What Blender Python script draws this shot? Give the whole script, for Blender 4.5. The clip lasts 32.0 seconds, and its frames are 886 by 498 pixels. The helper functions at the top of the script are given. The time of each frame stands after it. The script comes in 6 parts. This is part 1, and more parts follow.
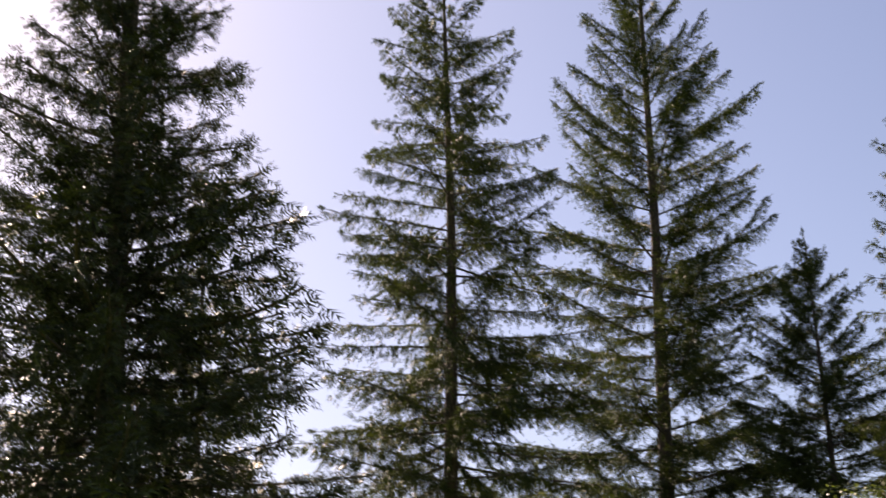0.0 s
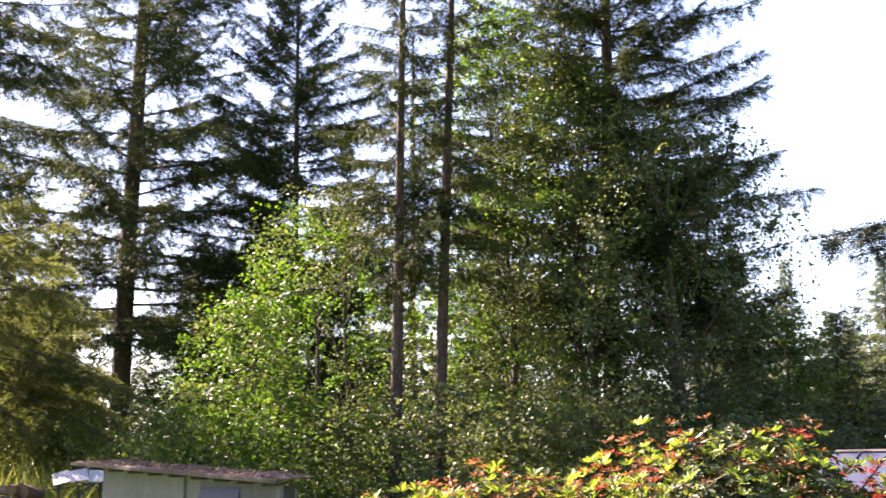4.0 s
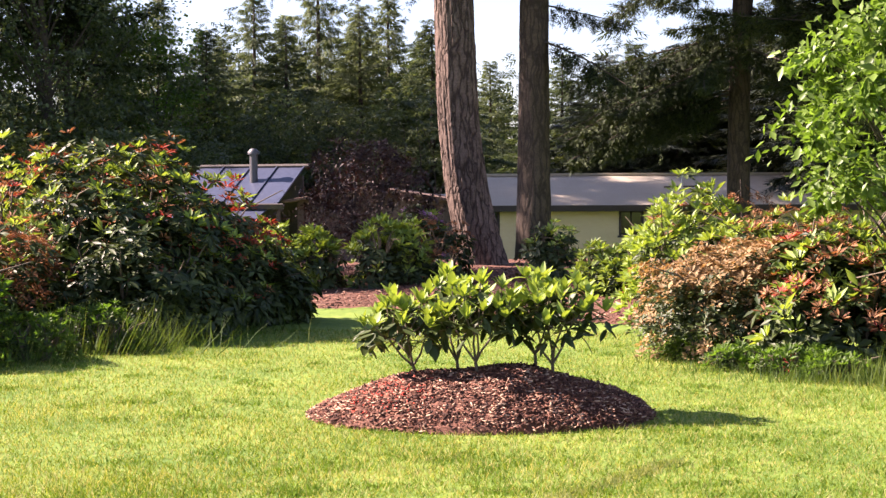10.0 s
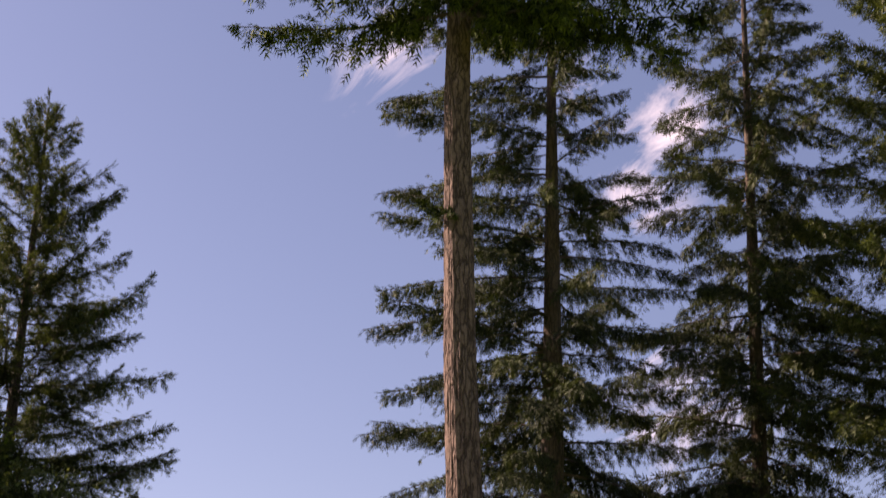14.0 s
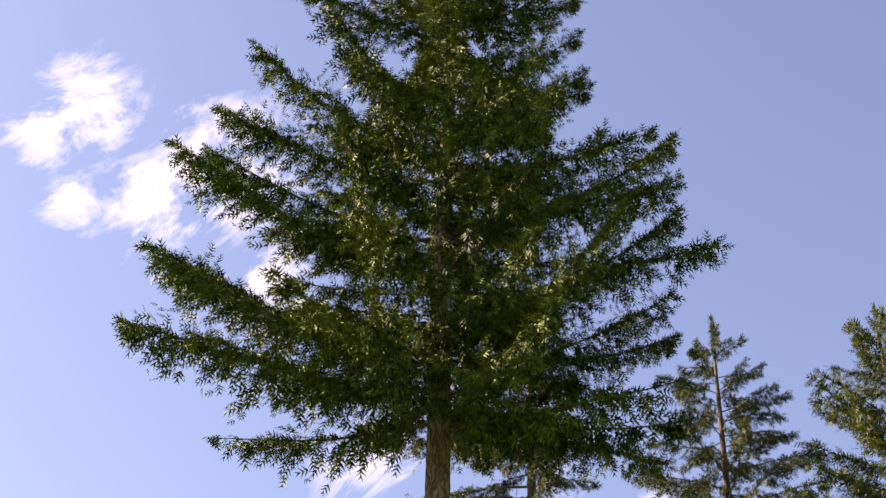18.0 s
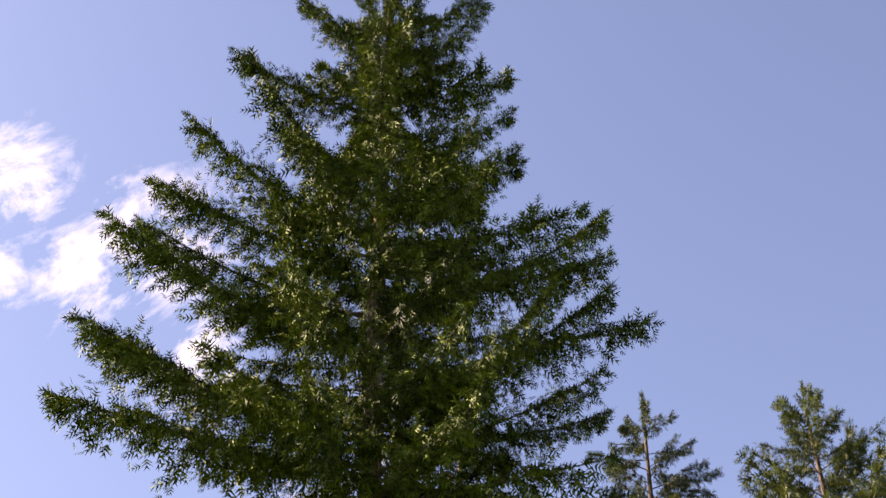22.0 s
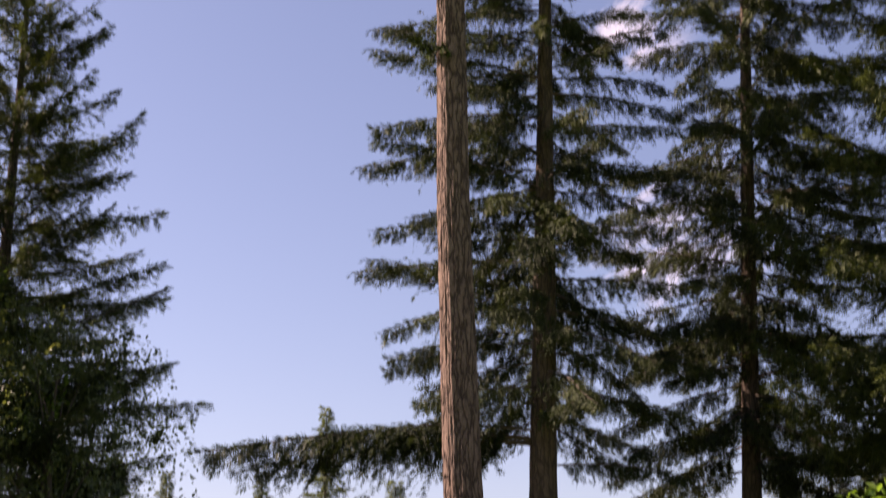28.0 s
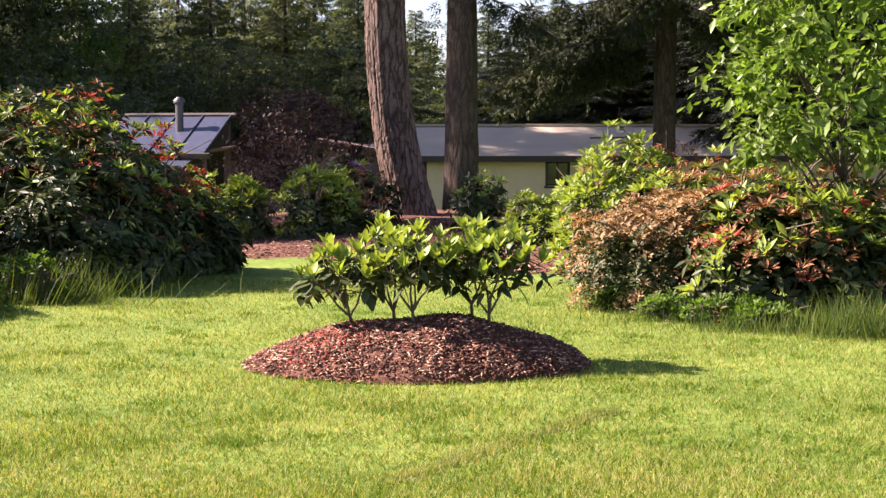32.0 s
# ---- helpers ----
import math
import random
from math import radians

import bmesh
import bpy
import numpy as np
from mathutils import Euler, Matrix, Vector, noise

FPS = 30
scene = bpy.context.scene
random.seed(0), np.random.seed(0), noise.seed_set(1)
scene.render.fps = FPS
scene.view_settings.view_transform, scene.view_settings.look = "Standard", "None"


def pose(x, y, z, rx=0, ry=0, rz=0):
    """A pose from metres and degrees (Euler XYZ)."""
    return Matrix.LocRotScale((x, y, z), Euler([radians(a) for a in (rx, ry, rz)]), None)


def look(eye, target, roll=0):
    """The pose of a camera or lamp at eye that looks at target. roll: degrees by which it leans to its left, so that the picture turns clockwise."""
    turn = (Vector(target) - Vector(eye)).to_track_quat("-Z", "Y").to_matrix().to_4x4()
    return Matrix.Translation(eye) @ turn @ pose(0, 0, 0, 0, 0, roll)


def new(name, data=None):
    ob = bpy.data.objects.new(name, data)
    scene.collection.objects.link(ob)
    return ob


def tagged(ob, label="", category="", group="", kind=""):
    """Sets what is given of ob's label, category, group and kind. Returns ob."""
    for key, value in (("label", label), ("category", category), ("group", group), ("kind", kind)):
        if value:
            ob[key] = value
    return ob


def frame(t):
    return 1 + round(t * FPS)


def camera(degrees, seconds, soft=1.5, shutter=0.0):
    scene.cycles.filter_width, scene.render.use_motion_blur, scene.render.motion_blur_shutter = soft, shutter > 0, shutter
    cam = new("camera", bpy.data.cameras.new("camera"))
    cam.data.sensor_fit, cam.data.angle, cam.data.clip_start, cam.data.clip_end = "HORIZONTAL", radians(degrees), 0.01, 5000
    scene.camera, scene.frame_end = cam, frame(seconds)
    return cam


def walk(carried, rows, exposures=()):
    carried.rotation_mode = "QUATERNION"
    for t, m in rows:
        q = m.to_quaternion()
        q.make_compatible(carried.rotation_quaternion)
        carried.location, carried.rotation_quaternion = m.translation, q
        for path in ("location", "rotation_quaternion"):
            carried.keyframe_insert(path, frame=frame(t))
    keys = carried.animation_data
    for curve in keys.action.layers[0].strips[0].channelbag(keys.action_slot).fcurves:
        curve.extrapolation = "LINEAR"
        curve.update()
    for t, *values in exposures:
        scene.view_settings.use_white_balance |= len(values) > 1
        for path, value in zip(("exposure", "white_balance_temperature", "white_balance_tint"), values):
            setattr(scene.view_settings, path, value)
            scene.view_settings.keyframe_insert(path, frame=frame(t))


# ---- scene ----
# seconds, eye x, heading clockwise from +y, tilt up, lean (degrees)
WALK = [
    (0.0, 0.000, -47.16, 21.06, -1.75),
    (0.5, 0.002, -43.07, 19.20, 0.09),
    (1.0, 0.003, -39.14, 17.61, 0.41),
    (1.5, 0.005, -36.08, 15.68, 0.66),
    (2.0, 0.006, -35.18, 13.15, 0.52),
    (2.5, 0.008, -34.88, 9.22, 0.30),
    (3.0, 0.009, -32.16, 5.89, 0.15),
    (3.5, 0.011, -29.49, 7.71, -0.41),
    (4.0, 0.012, -26.74, 8.80, -0.13),
    (4.5, 0.014, -23.43, 6.06, -0.08),
    (6.5, 0.020, -20.48, -0.66, -0.74),
    (7.0, 0.040, -18.39, -0.16, -0.83),
    (7.5, 0.060, -15.06, -0.43, -0.69),
    (8.0, 0.070, -12.41, -0.92, -0.64),
    (8.5, 0.080, -9.74, -1.45, -0.57),
    (9.0, 0.090, -7.30, -1.94, -0.33),
    (9.5, 0.100, -5.15, -1.88, -0.19),
    (10.0, 0.100, -2.92, -2.27, -0.29),
    (10.5, 0.100, -2.62, -1.55, -0.29),
    (11.0, 0.100, -3.54, -0.12, -0.41),
    (11.5, 0.100, -3.83, 5.71, -0.11),
    (12.0, 0.100, -3.77, 10.08, 0.00),
    (12.5, 0.098, -3.68, 13.08, 0.56),
    (13.0, 0.095, -3.92, 16.27, 0.30),
    (13.5, 0.092, -3.88, 19.52, 0.25),
    (14.0, 0.090, -3.52, 23.08, 0.25),
    (14.5, 0.088, -3.14, 26.56, -0.20),
    (15.0, 0.085, -2.99, 29.84, -0.47),
    (15.5, 0.083, -2.83, 32.07, -0.06),
    (17.5, 0.073, -2.59, 37.43, -0.68),
    (18.0, 0.070, -2.53, 38.85, -0.54),
    (18.5, 0.068, -2.42, 40.30, -0.37),
    (19.0, 0.065, -2.38, 41.79, -0.01),
    (19.5, 0.062, -1.58, 42.61, 0.47),
    (20.0, 0.060, -0.22, 42.49, -0.29),
    (20.5, 0.058, -1.07, 41.67, 0.09),
    (21.0, 0.055, -2.32, 40.53, 1.06),
    (21.5, 0.053, -0.17, 40.50, -0.27),
    (22.0, 0.050, 1.01, 41.67, -2.25),
    (22.5, 0.048, 0.54, 44.05, -0.71),
    (23.0, 0.045, -0.20, 46.13, 1.13),
    (23.5, 0.043, -0.31, 46.09, 1.01),
    (24.0, 0.040, -0.54, 44.92, 1.88),
    (24.5, 0.038, -0.61, 42.79, 1.38),
    (25.0, 0.035, -0.95, 38.56, 0.89),
    (25.5, 0.033, -1.62, 32.52, 0.03),
    (27.5, 0.023, -2.51, 22.49, 0.17),
    (28.0, 0.020, -3.08, 16.82, -0.02),
    (28.5, 0.013, -2.54, 9.82, -0.06),
    (29.0, 0.007, -1.48, 3.76, -0.02),
    (29.5, 0.000, -0.66, -0.76, -0.24),
    (30.0, 0.000, -0.23, -3.91, -0.12),
    (30.5, 0.000, -0.11, -5.11, -0.57),
    (31.0, 0.000, -0.07, -4.53, -0.37),
    (31.5, 0.000, 0.09, -3.65, -0.31),
    (32.0, 0.000, 0.05, -4.20, -0.01),
]
EYE = 1.65


def aim(ex, heading, tilt, lean):
    a, p = radians(heading), radians(tilt)
    eye = Vector((ex, 0.0, EYE))
    return look(eye, eye + Vector((math.sin(a) * math.cos(p), math.cos(a) * math.cos(p), math.sin(p))), lean)


cam = camera(33.3, 32.0, soft=1.4, shutter=0.28)
walk(cam, [(t, aim(ex, h, p, r)) for t, ex, h, p, r in WALK],
     exposures=[(0.0, 1.4, 7700, 28), (1.0, 1.6, 7800, 30), (2.0, 1.95, 7600, 32), (3.0, 2.5, 6900, 35), (4.0, 2.95, 6950, 35), (7.0, 2.6, 6800, 34), (10.5, 2.3, 6850, 34), (11.0, 2.3, 7000, 36),
                (11.5, 2.15, 7300, 40), (12.0, 2.0, 7550, 43), (13.0, 1.55, 7700, 42), (14.0, 1.42, 7750, 40), (15.0, 1.65, 7750, 37), (18.0, 2.22, 7800, 33), (22.0, 2.2, 7750, 33), (25.0, 2.2, 7700, 34), (27.5, 1.7, 7800, 40),
                (28.0, 1.6, 7700, 39), (28.5, 1.6, 7600, 41), (29.0, 1.9, 7200, 38), (29.5, 2.3, 6850, 34), (30.0, 2.35, 6850, 34), (30.5, 2.08, 6850, 34), (32.0, 2.1, 6850, 34)])


# ---- light ----
SUN_AZ, SUN_EL = radians(-82.0), radians(37.5)
to_sun = Vector((math.sin(SUN_AZ) * math.cos(SUN_EL), math.cos(SUN_AZ) * math.cos(SUN_EL), math.sin(SUN_EL)))
lamp = bpy.data.lights.new("sun", "SUN")
lamp.energy, lamp.angle, lamp.color = 5.0, radians(0.53), (1.0, 0.91, 0.78)
sun = new("sun", lamp)
sun.matrix_world = look((0, 0, 60), Vector((0, 0, 60)) - to_sun)

world = bpy.data.worlds.new("sky")
scene.world = world
world.use_nodes = True
wt = world.node_tree
wt.nodes.clear()
sky = wt.nodes.new("ShaderNodeTexSky")
sky.sky_type, sky.sun_disc = "NISHITA", False
sky.sun_elevation, sky.sun_rotation = SUN_EL, SUN_AZ
sky.air_density, sky.dust_density, sky.ozone_density = 1.0, 1.0, 3.0
# fair-weather cloud wisps, in a few drifting banks, drawn out along the wind
geo = wt.nodes.new("ShaderNodeTexCoord")


def along(direction):
    d = wt.nodes.new("ShaderNodeVectorMath")
    d.operation = "DOT_PRODUCT"
    d.inputs[1].default_value = direction
    wt.links.new(geo.outputs["Generated"], d.inputs[0])
    return d.outputs["Value"]


wind = wt.nodes.new("ShaderNodeCombineXYZ")
for k, (direction, stretch) in enumerate(((Vector((0.88, 0.0, 0.48)), 0.5), (Vector((-0.44, 0.36, 0.82)), 1.5), (Vector((0.17, 0.93, -0.32)), 1.0))):
    wt.links.new(along(direction * stretch), wind.inputs[k])
nz = wt.nodes.new("ShaderNodeTexNoise")
nz.inputs["Scale"].default_value, nz.inputs["Detail"].default_value, nz.inputs["Roughness"].default_value = 23.0, 12.0, 0.68
nz.inputs["Distortion"].default_value = 0.55
wt.links.new(wind.outputs["Vector"], nz.inputs["Vector"])
banks = None
for az, el, size in ((-23.0, 41.7, 0.045), (-20.8, 42.9, 0.055), (-21.0, 39.2, 0.035), (-16.6, 39.9, 0.06), (-14.2, 41.2, 0.075), (-12.4, 42.0, 0.06), (-10.1, 37.4, 0.06), (-5.6, 31.0, 0.065),
                     (6.5, 16.6, 0.09), (6.3, 27.4, 0.05), (4.8, 24.9, 0.05), (2.8, 29.3, 0.03), (40.0, 30.0, 0.2), (-150.0, 35.0, 0.25), (120.0, 45.0, 0.2)):
    a, e = radians(az), radians(el)
    far = wt.nodes.new("ShaderNodeVectorMath")
    far.operation = "DISTANCE"
    far.inputs[1].default_value = (math.sin(a) * math.cos(e), math.cos(a) * math.cos(e), math.sin(e))
    wt.links.new(geo.outputs["Generated"], far.inputs[0])
    ramp = wt.nodes.new("ShaderNodeMapRange")
    ramp.inputs["From Min"].default_value, ramp.inputs["From Max"].default_value = size, 0.0
    wt.links.new(far.outputs["Value"], ramp.inputs["Value"])
    if banks is None:
        banks = ramp.outputs["Result"]
    else:
        top = wt.nodes.new("ShaderNodeMath")
        top.operation = "MAXIMUM"
        wt.links.new(banks, top.inputs[0])
        wt.links.new(ramp.outputs["Result"], top.inputs[1])
        banks = top.outputs["Value"]
both = wt.nodes.new("ShaderNodeMath")
both.operation = "MULTIPLY_ADD"
both.inputs[1].default_value = 0.2
wt.links.new(banks, both.inputs[0])
wt.links.new(nz.outputs["Fac"], both.inputs[2])
edge = wt.nodes.new("ShaderNodeMapRange")
edge.inputs["From Min"].default_value, edge.inputs["From Max"].default_value = 0.57, 0.9
wt.links.new(both.outputs["Value"], edge.inputs["Value"])
cloud = wt.nodes.new("ShaderNodeMixRGB")
cloud.inputs["Color2"].default_value = (8.0, 7.9, 8.4, 1)
near = wt.nodes.new("ShaderNodeMapRange")
near.inputs["From Min"].default_value, near.inputs["From Max"].default_value = 0.0, 0.65
wt.links.new(banks, near.inputs["Value"])
veil = wt.nodes.new("ShaderNodeMath")
veil.operation = "MULTIPLY"
wt.links.new(edge.outputs["Result"], veil.inputs[0])
wt.links.new(near.outputs["Result"], veil.inputs[1])
wt.links.new(veil.outputs["Value"], cloud.inputs["Fac"])
wt.links.new(sky.outputs["Color"], cloud.inputs["Color1"])
bg = wt.nodes.new("ShaderNodeBackground")
bg.inputs["Strength"].default_value = 0.06
wt.links.new(cloud.outputs["Color"], bg.inputs["Color"])
wo = wt.nodes.new("ShaderNodeOutputWorld")
wt.links.new(bg.outputs["Background"], wo.inputs["Surface"])


# ---- materials ----
def material(name, a, b, rough=0.7, scale=3.0, fine=30.0, bump=0.0, metal=0.0, island=0.0, leafy=0.0, spec=0.4, stretch=(1, 1, 1), c=None, objrand=0.0, thin=None, ramp=(0.3, 0.7)):
    """Two colours mixed by noise at two scales, with relief; island and objrand vary piece by piece; leafy lets light through."""
    m = bpy.data.materials.new(name)
    m.use_nodes = True
    nt = m.node_tree
    nt.nodes.clear()
    N, L = nt.nodes.new, nt.links.new
    co = N("ShaderNodeTexCoord")
    mp = N("ShaderNodeMapping")
    mp.inputs["Scale"].default_value = stretch
    L(co.outputs["Object"], mp.inputs["Vector"])
    n1, n2 = N("ShaderNodeTexNoise"), N("ShaderNodeTexNoise")
    for n, s, d in ((n1, scale, 5), (n2, fine, 4)):
        n.inputs["Scale"].default_value, n.inputs["Detail"].default_value, n.inputs["Roughness"].default_value = s, d, 0.65
        L(mp.outputs["Vector"], n.inputs["Vector"])
    add = N("ShaderNodeMath")
    add.operation = "MULTIPLY_ADD"
    add.inputs[1].default_value = 0.5
    L(n2.outputs["Fac"], add.inputs[0])
    half = N("ShaderNodeMath")
    half.operation = "MULTIPLY"
    half.inputs[1].default_value = 0.5
    L(n1.outputs["Fac"], half.inputs[0])
    L(half.outputs[0], add.inputs[2])
    mix = add.outputs[0]
    for amount, node, socket in ((island, "ShaderNodeNewGeometry", "Random Per Island"), (objrand, "ShaderNodeObjectInfo", "Random")):
        if amount:
            g = N(node)
            q = N("ShaderNodeMath")
            q.operation = "MULTIPLY_ADD"
            q.inputs[1].default_value = amount
            L(g.outputs[socket], q.inputs[0])
            off = N("ShaderNodeMath")
            off.operation = "SUBTRACT"
            off.inputs[1].default_value = amount / 2
            L(mix, off.inputs[0])
            L(off.outputs[0], q.inputs[2])
            mix = q.outputs[0]
    cr = N("ShaderNodeValToRGB")
    cr.color_ramp.elements[0].position, cr.color_ramp.elements[1].position = ramp
    cr.color_ramp.elements[0].color, cr.color_ramp.elements[1].color = (*a, 1), (*b, 1)
    if c:
        e = cr.color_ramp.elements.new(ramp[1] + 0.3 * (ramp[1] - ramp[0]))
        e.color = (*c, 1)
    L(mix, cr.inputs["Fac"])
    p = N("ShaderNodeBsdfPrincipled")
    L(cr.outputs["Color"], p.inputs["Base Color"])
    p.inputs["Roughness"].default_value, p.inputs["Metallic"].default_value = rough, metal
    p.inputs["Specular IOR Level"].default_value = spec
    if bump:
        bp = N("ShaderNodeBump")
        bp.inputs["Strength"].default_value, bp.inputs["Distance"].default_value = 1.0, bump
        L(add.outputs[0], bp.inputs["Height"])
        L(bp.outputs["Normal"], p.inputs["Normal"])
    last = p.outputs["BSDF"]
    if leafy:
        tr = N("ShaderNodeBsdfTranslucent")
        hue = N("ShaderNodeMixRGB")
        hue.blend_type, hue.inputs["Fac"].default_value = "MULTIPLY", 1.0
        hue.inputs["Color2"].default_value = thin or (1.25, 1.15, 0.45, 1)
        L(cr.outputs["Color"], hue.inputs["Color1"])
        L(hue.outputs["Color"], tr.inputs["Color"])
        ms = N("ShaderNodeMixShader")
        ms.inputs["Fac"].default_value = leafy
        L(last, ms.inputs[1])
        L(tr.outputs["BSDF"], ms.inputs[2])
        last = ms.outputs["Shader"]
    o = N("ShaderNodeOutputMaterial")
    L(last, o.inputs["Surface"])
    return m


M_needle = material("fir_needles", (0.022, 0.036, 0.010), (0.125, 0.155, 0.03), 0.55, 0.7, 6, island=0.55, leafy=0.22, objrand=0.25)
M_needle_dark = material("dark_fir_needles", (0.019, 0.032, 0.012), (0.065, 0.088, 0.027), 0.55, 0.7, 6, island=0.5, leafy=0.3, objrand=0.25, thin=(1.15, 1.1, 0.6, 1), spec=0.15)
# pale needle colour that copies sun on the boughs
M_needle_pale = material("sunlit_pale_needles", (0.062, 0.08, 0.03), (0.15, 0.17, 0.065), 0.7, 0.7, 6, island=0.5, leafy=0.62, objrand=0.3, thin=(1.3, 1.3, 0.65, 1))
M_needle_hero = material("tall_fir_needles", (0.011, 0.023, 0.008), (0.092, 0.132, 0.026), 0.6, 0.5, 5, island=0.6, leafy=0.05, objrand=0.25, spec=0.08)
# mid-green needles, lightened so that far woods look hazy
M_needle_mid = material("hazy_mid_green_needles", (0.05, 0.076, 0.034), (0.13, 0.16, 0.072), 0.65, 0.5, 5, island=0.5, leafy=0.45, objrand=0.35, spec=0.2, thin=(1.1, 1.1, 0.6, 1))
M_needle_weep = material("hanging_hemlock_needles", (0.011, 0.021, 0.009), (0.05, 0.071, 0.024), 0.65, 0.5, 5, island=0.5, leafy=0.2, objrand=0.3, spec=0.2)
# darker needles: shade on these trees is put into the colour
M_needle_shade = material("shade_dark_fir_needles", (0.012, 0.02, 0.008), (0.036, 0.05, 0.017), 0.55, 0.7, 6, island=0.5, leafy=0.12, objrand=0.25)
M_twig = material("twig_bark", (0.035, 0.026, 0.02), (0.09, 0.07, 0.055), 0.9, 5, 40)


def bark_material(name, furrow, plate, crest, scale, depth):
    """Bark in long interlocking plates with deep dark furrows between them."""
    m = material(name, furrow, plate, 0.92, 5, 40, c=crest)
    nt = m.node_tree
    N, L = nt.nodes.new, nt.links.new
    co, warp, bend, squeeze, cell = N("ShaderNodeTexCoord"), N("ShaderNodeTexNoise"), N("ShaderNodeMixRGB"), N("ShaderNodeMapping"), N("ShaderNodeTexVoronoi")
    warp.inputs["Scale"].default_value, warp.inputs["Detail"].default_value = 3.0, 4.0
    bend.blend_type, bend.inputs["Fac"].default_value = "ADD", 0.22
    L(co.outputs["Object"], warp.inputs["Vector"])
    L(co.outputs["Object"], bend.inputs["Color1"])
    L(warp.outputs["Color"], bend.inputs["Color2"])
    L(bend.outputs["Color"], squeeze.inputs["Vector"])
    squeeze.inputs["Scale"].default_value = (1, 1, 0.11)
    cell.feature = "DISTANCE_TO_EDGE"
    cell.inputs["Scale"].default_value = scale
    L(squeeze.outputs["Vector"], cell.inputs["Vector"])
    rise = N("ShaderNodeMapRange")
    rise.inputs["From Min"].default_value, rise.inputs["From Max"].default_value = 0.015, 0.15
    L(cell.outputs["Distance"], rise.inputs["Value"])
    p = next(n for n in nt.nodes if n.type == "BSDF_PRINCIPLED")
    old = next(n for n in nt.nodes if n.type == "VALTORGB")
    tint = N("ShaderNodeMixRGB")
    tint.inputs["Color1"].default_value = (*furrow, 1)
    L(rise.outputs["Result"], tint.inputs["Fac"])
    L(old.outputs["Color"], tint.inputs["Color2"])
    L(tint.outputs["Color"], p.inputs["Base Color"])
    grain = next(n for n in nt.nodes if n.type == "TEX_NOISE" and n.inputs["Scale"].default_value == 40)
    height = N("ShaderNodeMath")
    height.operation = "MULTIPLY_ADD"
    height.inputs[1].default_value = 0.12
    L(grain.outputs["Fac"], height.inputs[0])
    L(rise.outputs["Result"], height.inputs[2])
    bp = N("ShaderNodeBump")
    bp.inputs["Strength"].default_value, bp.inputs["Distance"].default_value = 1.0, depth
    L(height.outputs["Value"], bp.inputs["Height"])
    L(bp.outputs["Normal"], p.inputs["Normal"])
    return m


M_bark = bark_material("furrowed_fir_bark", (0.036, 0.022, 0.016), (0.21, 0.147, 0.116), (0.39, 0.298, 0.25), 9.5, 0.02)
M_bark_dark = bark_material("dark_furrowed_bark", (0.034, 0.024, 0.018), (0.115, 0.082, 0.06), (0.17, 0.125, 0.096), 9.0, 0.01)
M_leaf = material("alder_leaves", (0.048, 0.077, 0.03), (0.128, 0.172, 0.066), 0.45, 0.8, 8, island=0.55, leafy=0.4, objrand=0.3, spec=0.3)
M_leaf_bright = material("sunny_maple_leaves", (0.05, 0.1, 0.014), (0.115, 0.19, 0.034), 0.5, 0.8, 8, island=0.5, leafy=0.45, objrand=0.25, thin=(1.1, 1.3, 0.45, 1), spec=0.2)
M_leaf_cherry = material("cherry_leaves", (0.075, 0.13, 0.018), (0.16, 0.25, 0.05), 0.42, 0.8, 8, island=0.5, leafy=0.45, objrand=0.25, thin=(1.1, 1.25, 0.5, 1), spec=0.4)
M_leaf_dark = material("dark_understorey_leaves", (0.05, 0.074, 0.036), (0.125, 0.162, 0.074), 0.45, 0.8, 8, island=0.5, leafy=0.42, objrand=0.3, spec=0.3)
M_leaf_red = material("purple_maple_leaves", (0.018, 0.009, 0.008), (0.055, 0.027, 0.02), 0.6, 0.9, 9, island=0.5, leafy=0.14, objrand=0.2, thin=(1.6, 0.7, 0.5, 1))
M_rh_new = material("rhododendron_new_leaves", (0.13, 0.21, 0.03), (0.26, 0.36, 0.075), 0.5, 2, 20, island=0.5, leafy=0.38)
M_rh_old = material("rhododendron_old_leaves", (0.015, 0.03, 0.009), (0.055, 0.078, 0.02), 0.5, 2, 20, island=0.5, leafy=0.12, spec=0.28)
M_rh_brown = material("spent_blooms", (0.14, 0.055, 0.022), (0.36, 0.17, 0.075), 0.75, 2, 20, island=0.6, leafy=0.25, thin=(1.2, 0.9, 0.6, 1))
M_rh_red = material("red_spent_blooms", (0.22, 0.025, 0.02), (0.42, 0.09, 0.05), 0.7, 2, 20, island=0.6, leafy=0.25, thin=(1.2, 0.8, 0.6, 1))
M_rh_tan = material("dry_azalea_blooms", (0.2, 0.125, 0.055), (0.37, 0.26, 0.125), 0.75, 2, 20, island=0.6, leafy=0.3, thin=(1.2, 0.95, 0.6, 1))
M_lilac = material("lilac_blooms", (0.3, 0.12, 0.3), (0.5, 0.25, 0.48), 0.6, 2, 20, island=0.4, leafy=0.25, thin=(1, 1, 1, 1))
M_stem = material("shrub_stems", (0.06, 0.045, 0.03), (0.16, 0.125, 0.085), 0.85, 6, 40, bump=0.004)
M_lawn = material("lawn_soil", (0.06, 0.125, 0.008), (0.155, 0.225, 0.026), 0.9, 0.8, 9, bump=0.03, ramp=(0.4, 0.62), c=(0.31, 0.26, 0.1))
M_grass = material("grass_blades", (0.084, 0.15, 0.013), (0.21, 0.28, 0.042), 0.6, 0.8, 5, island=0.7, spec=0.12, leafy=0.4, ramp=(0.4, 0.62), c=(0.36, 0.34, 0.15))
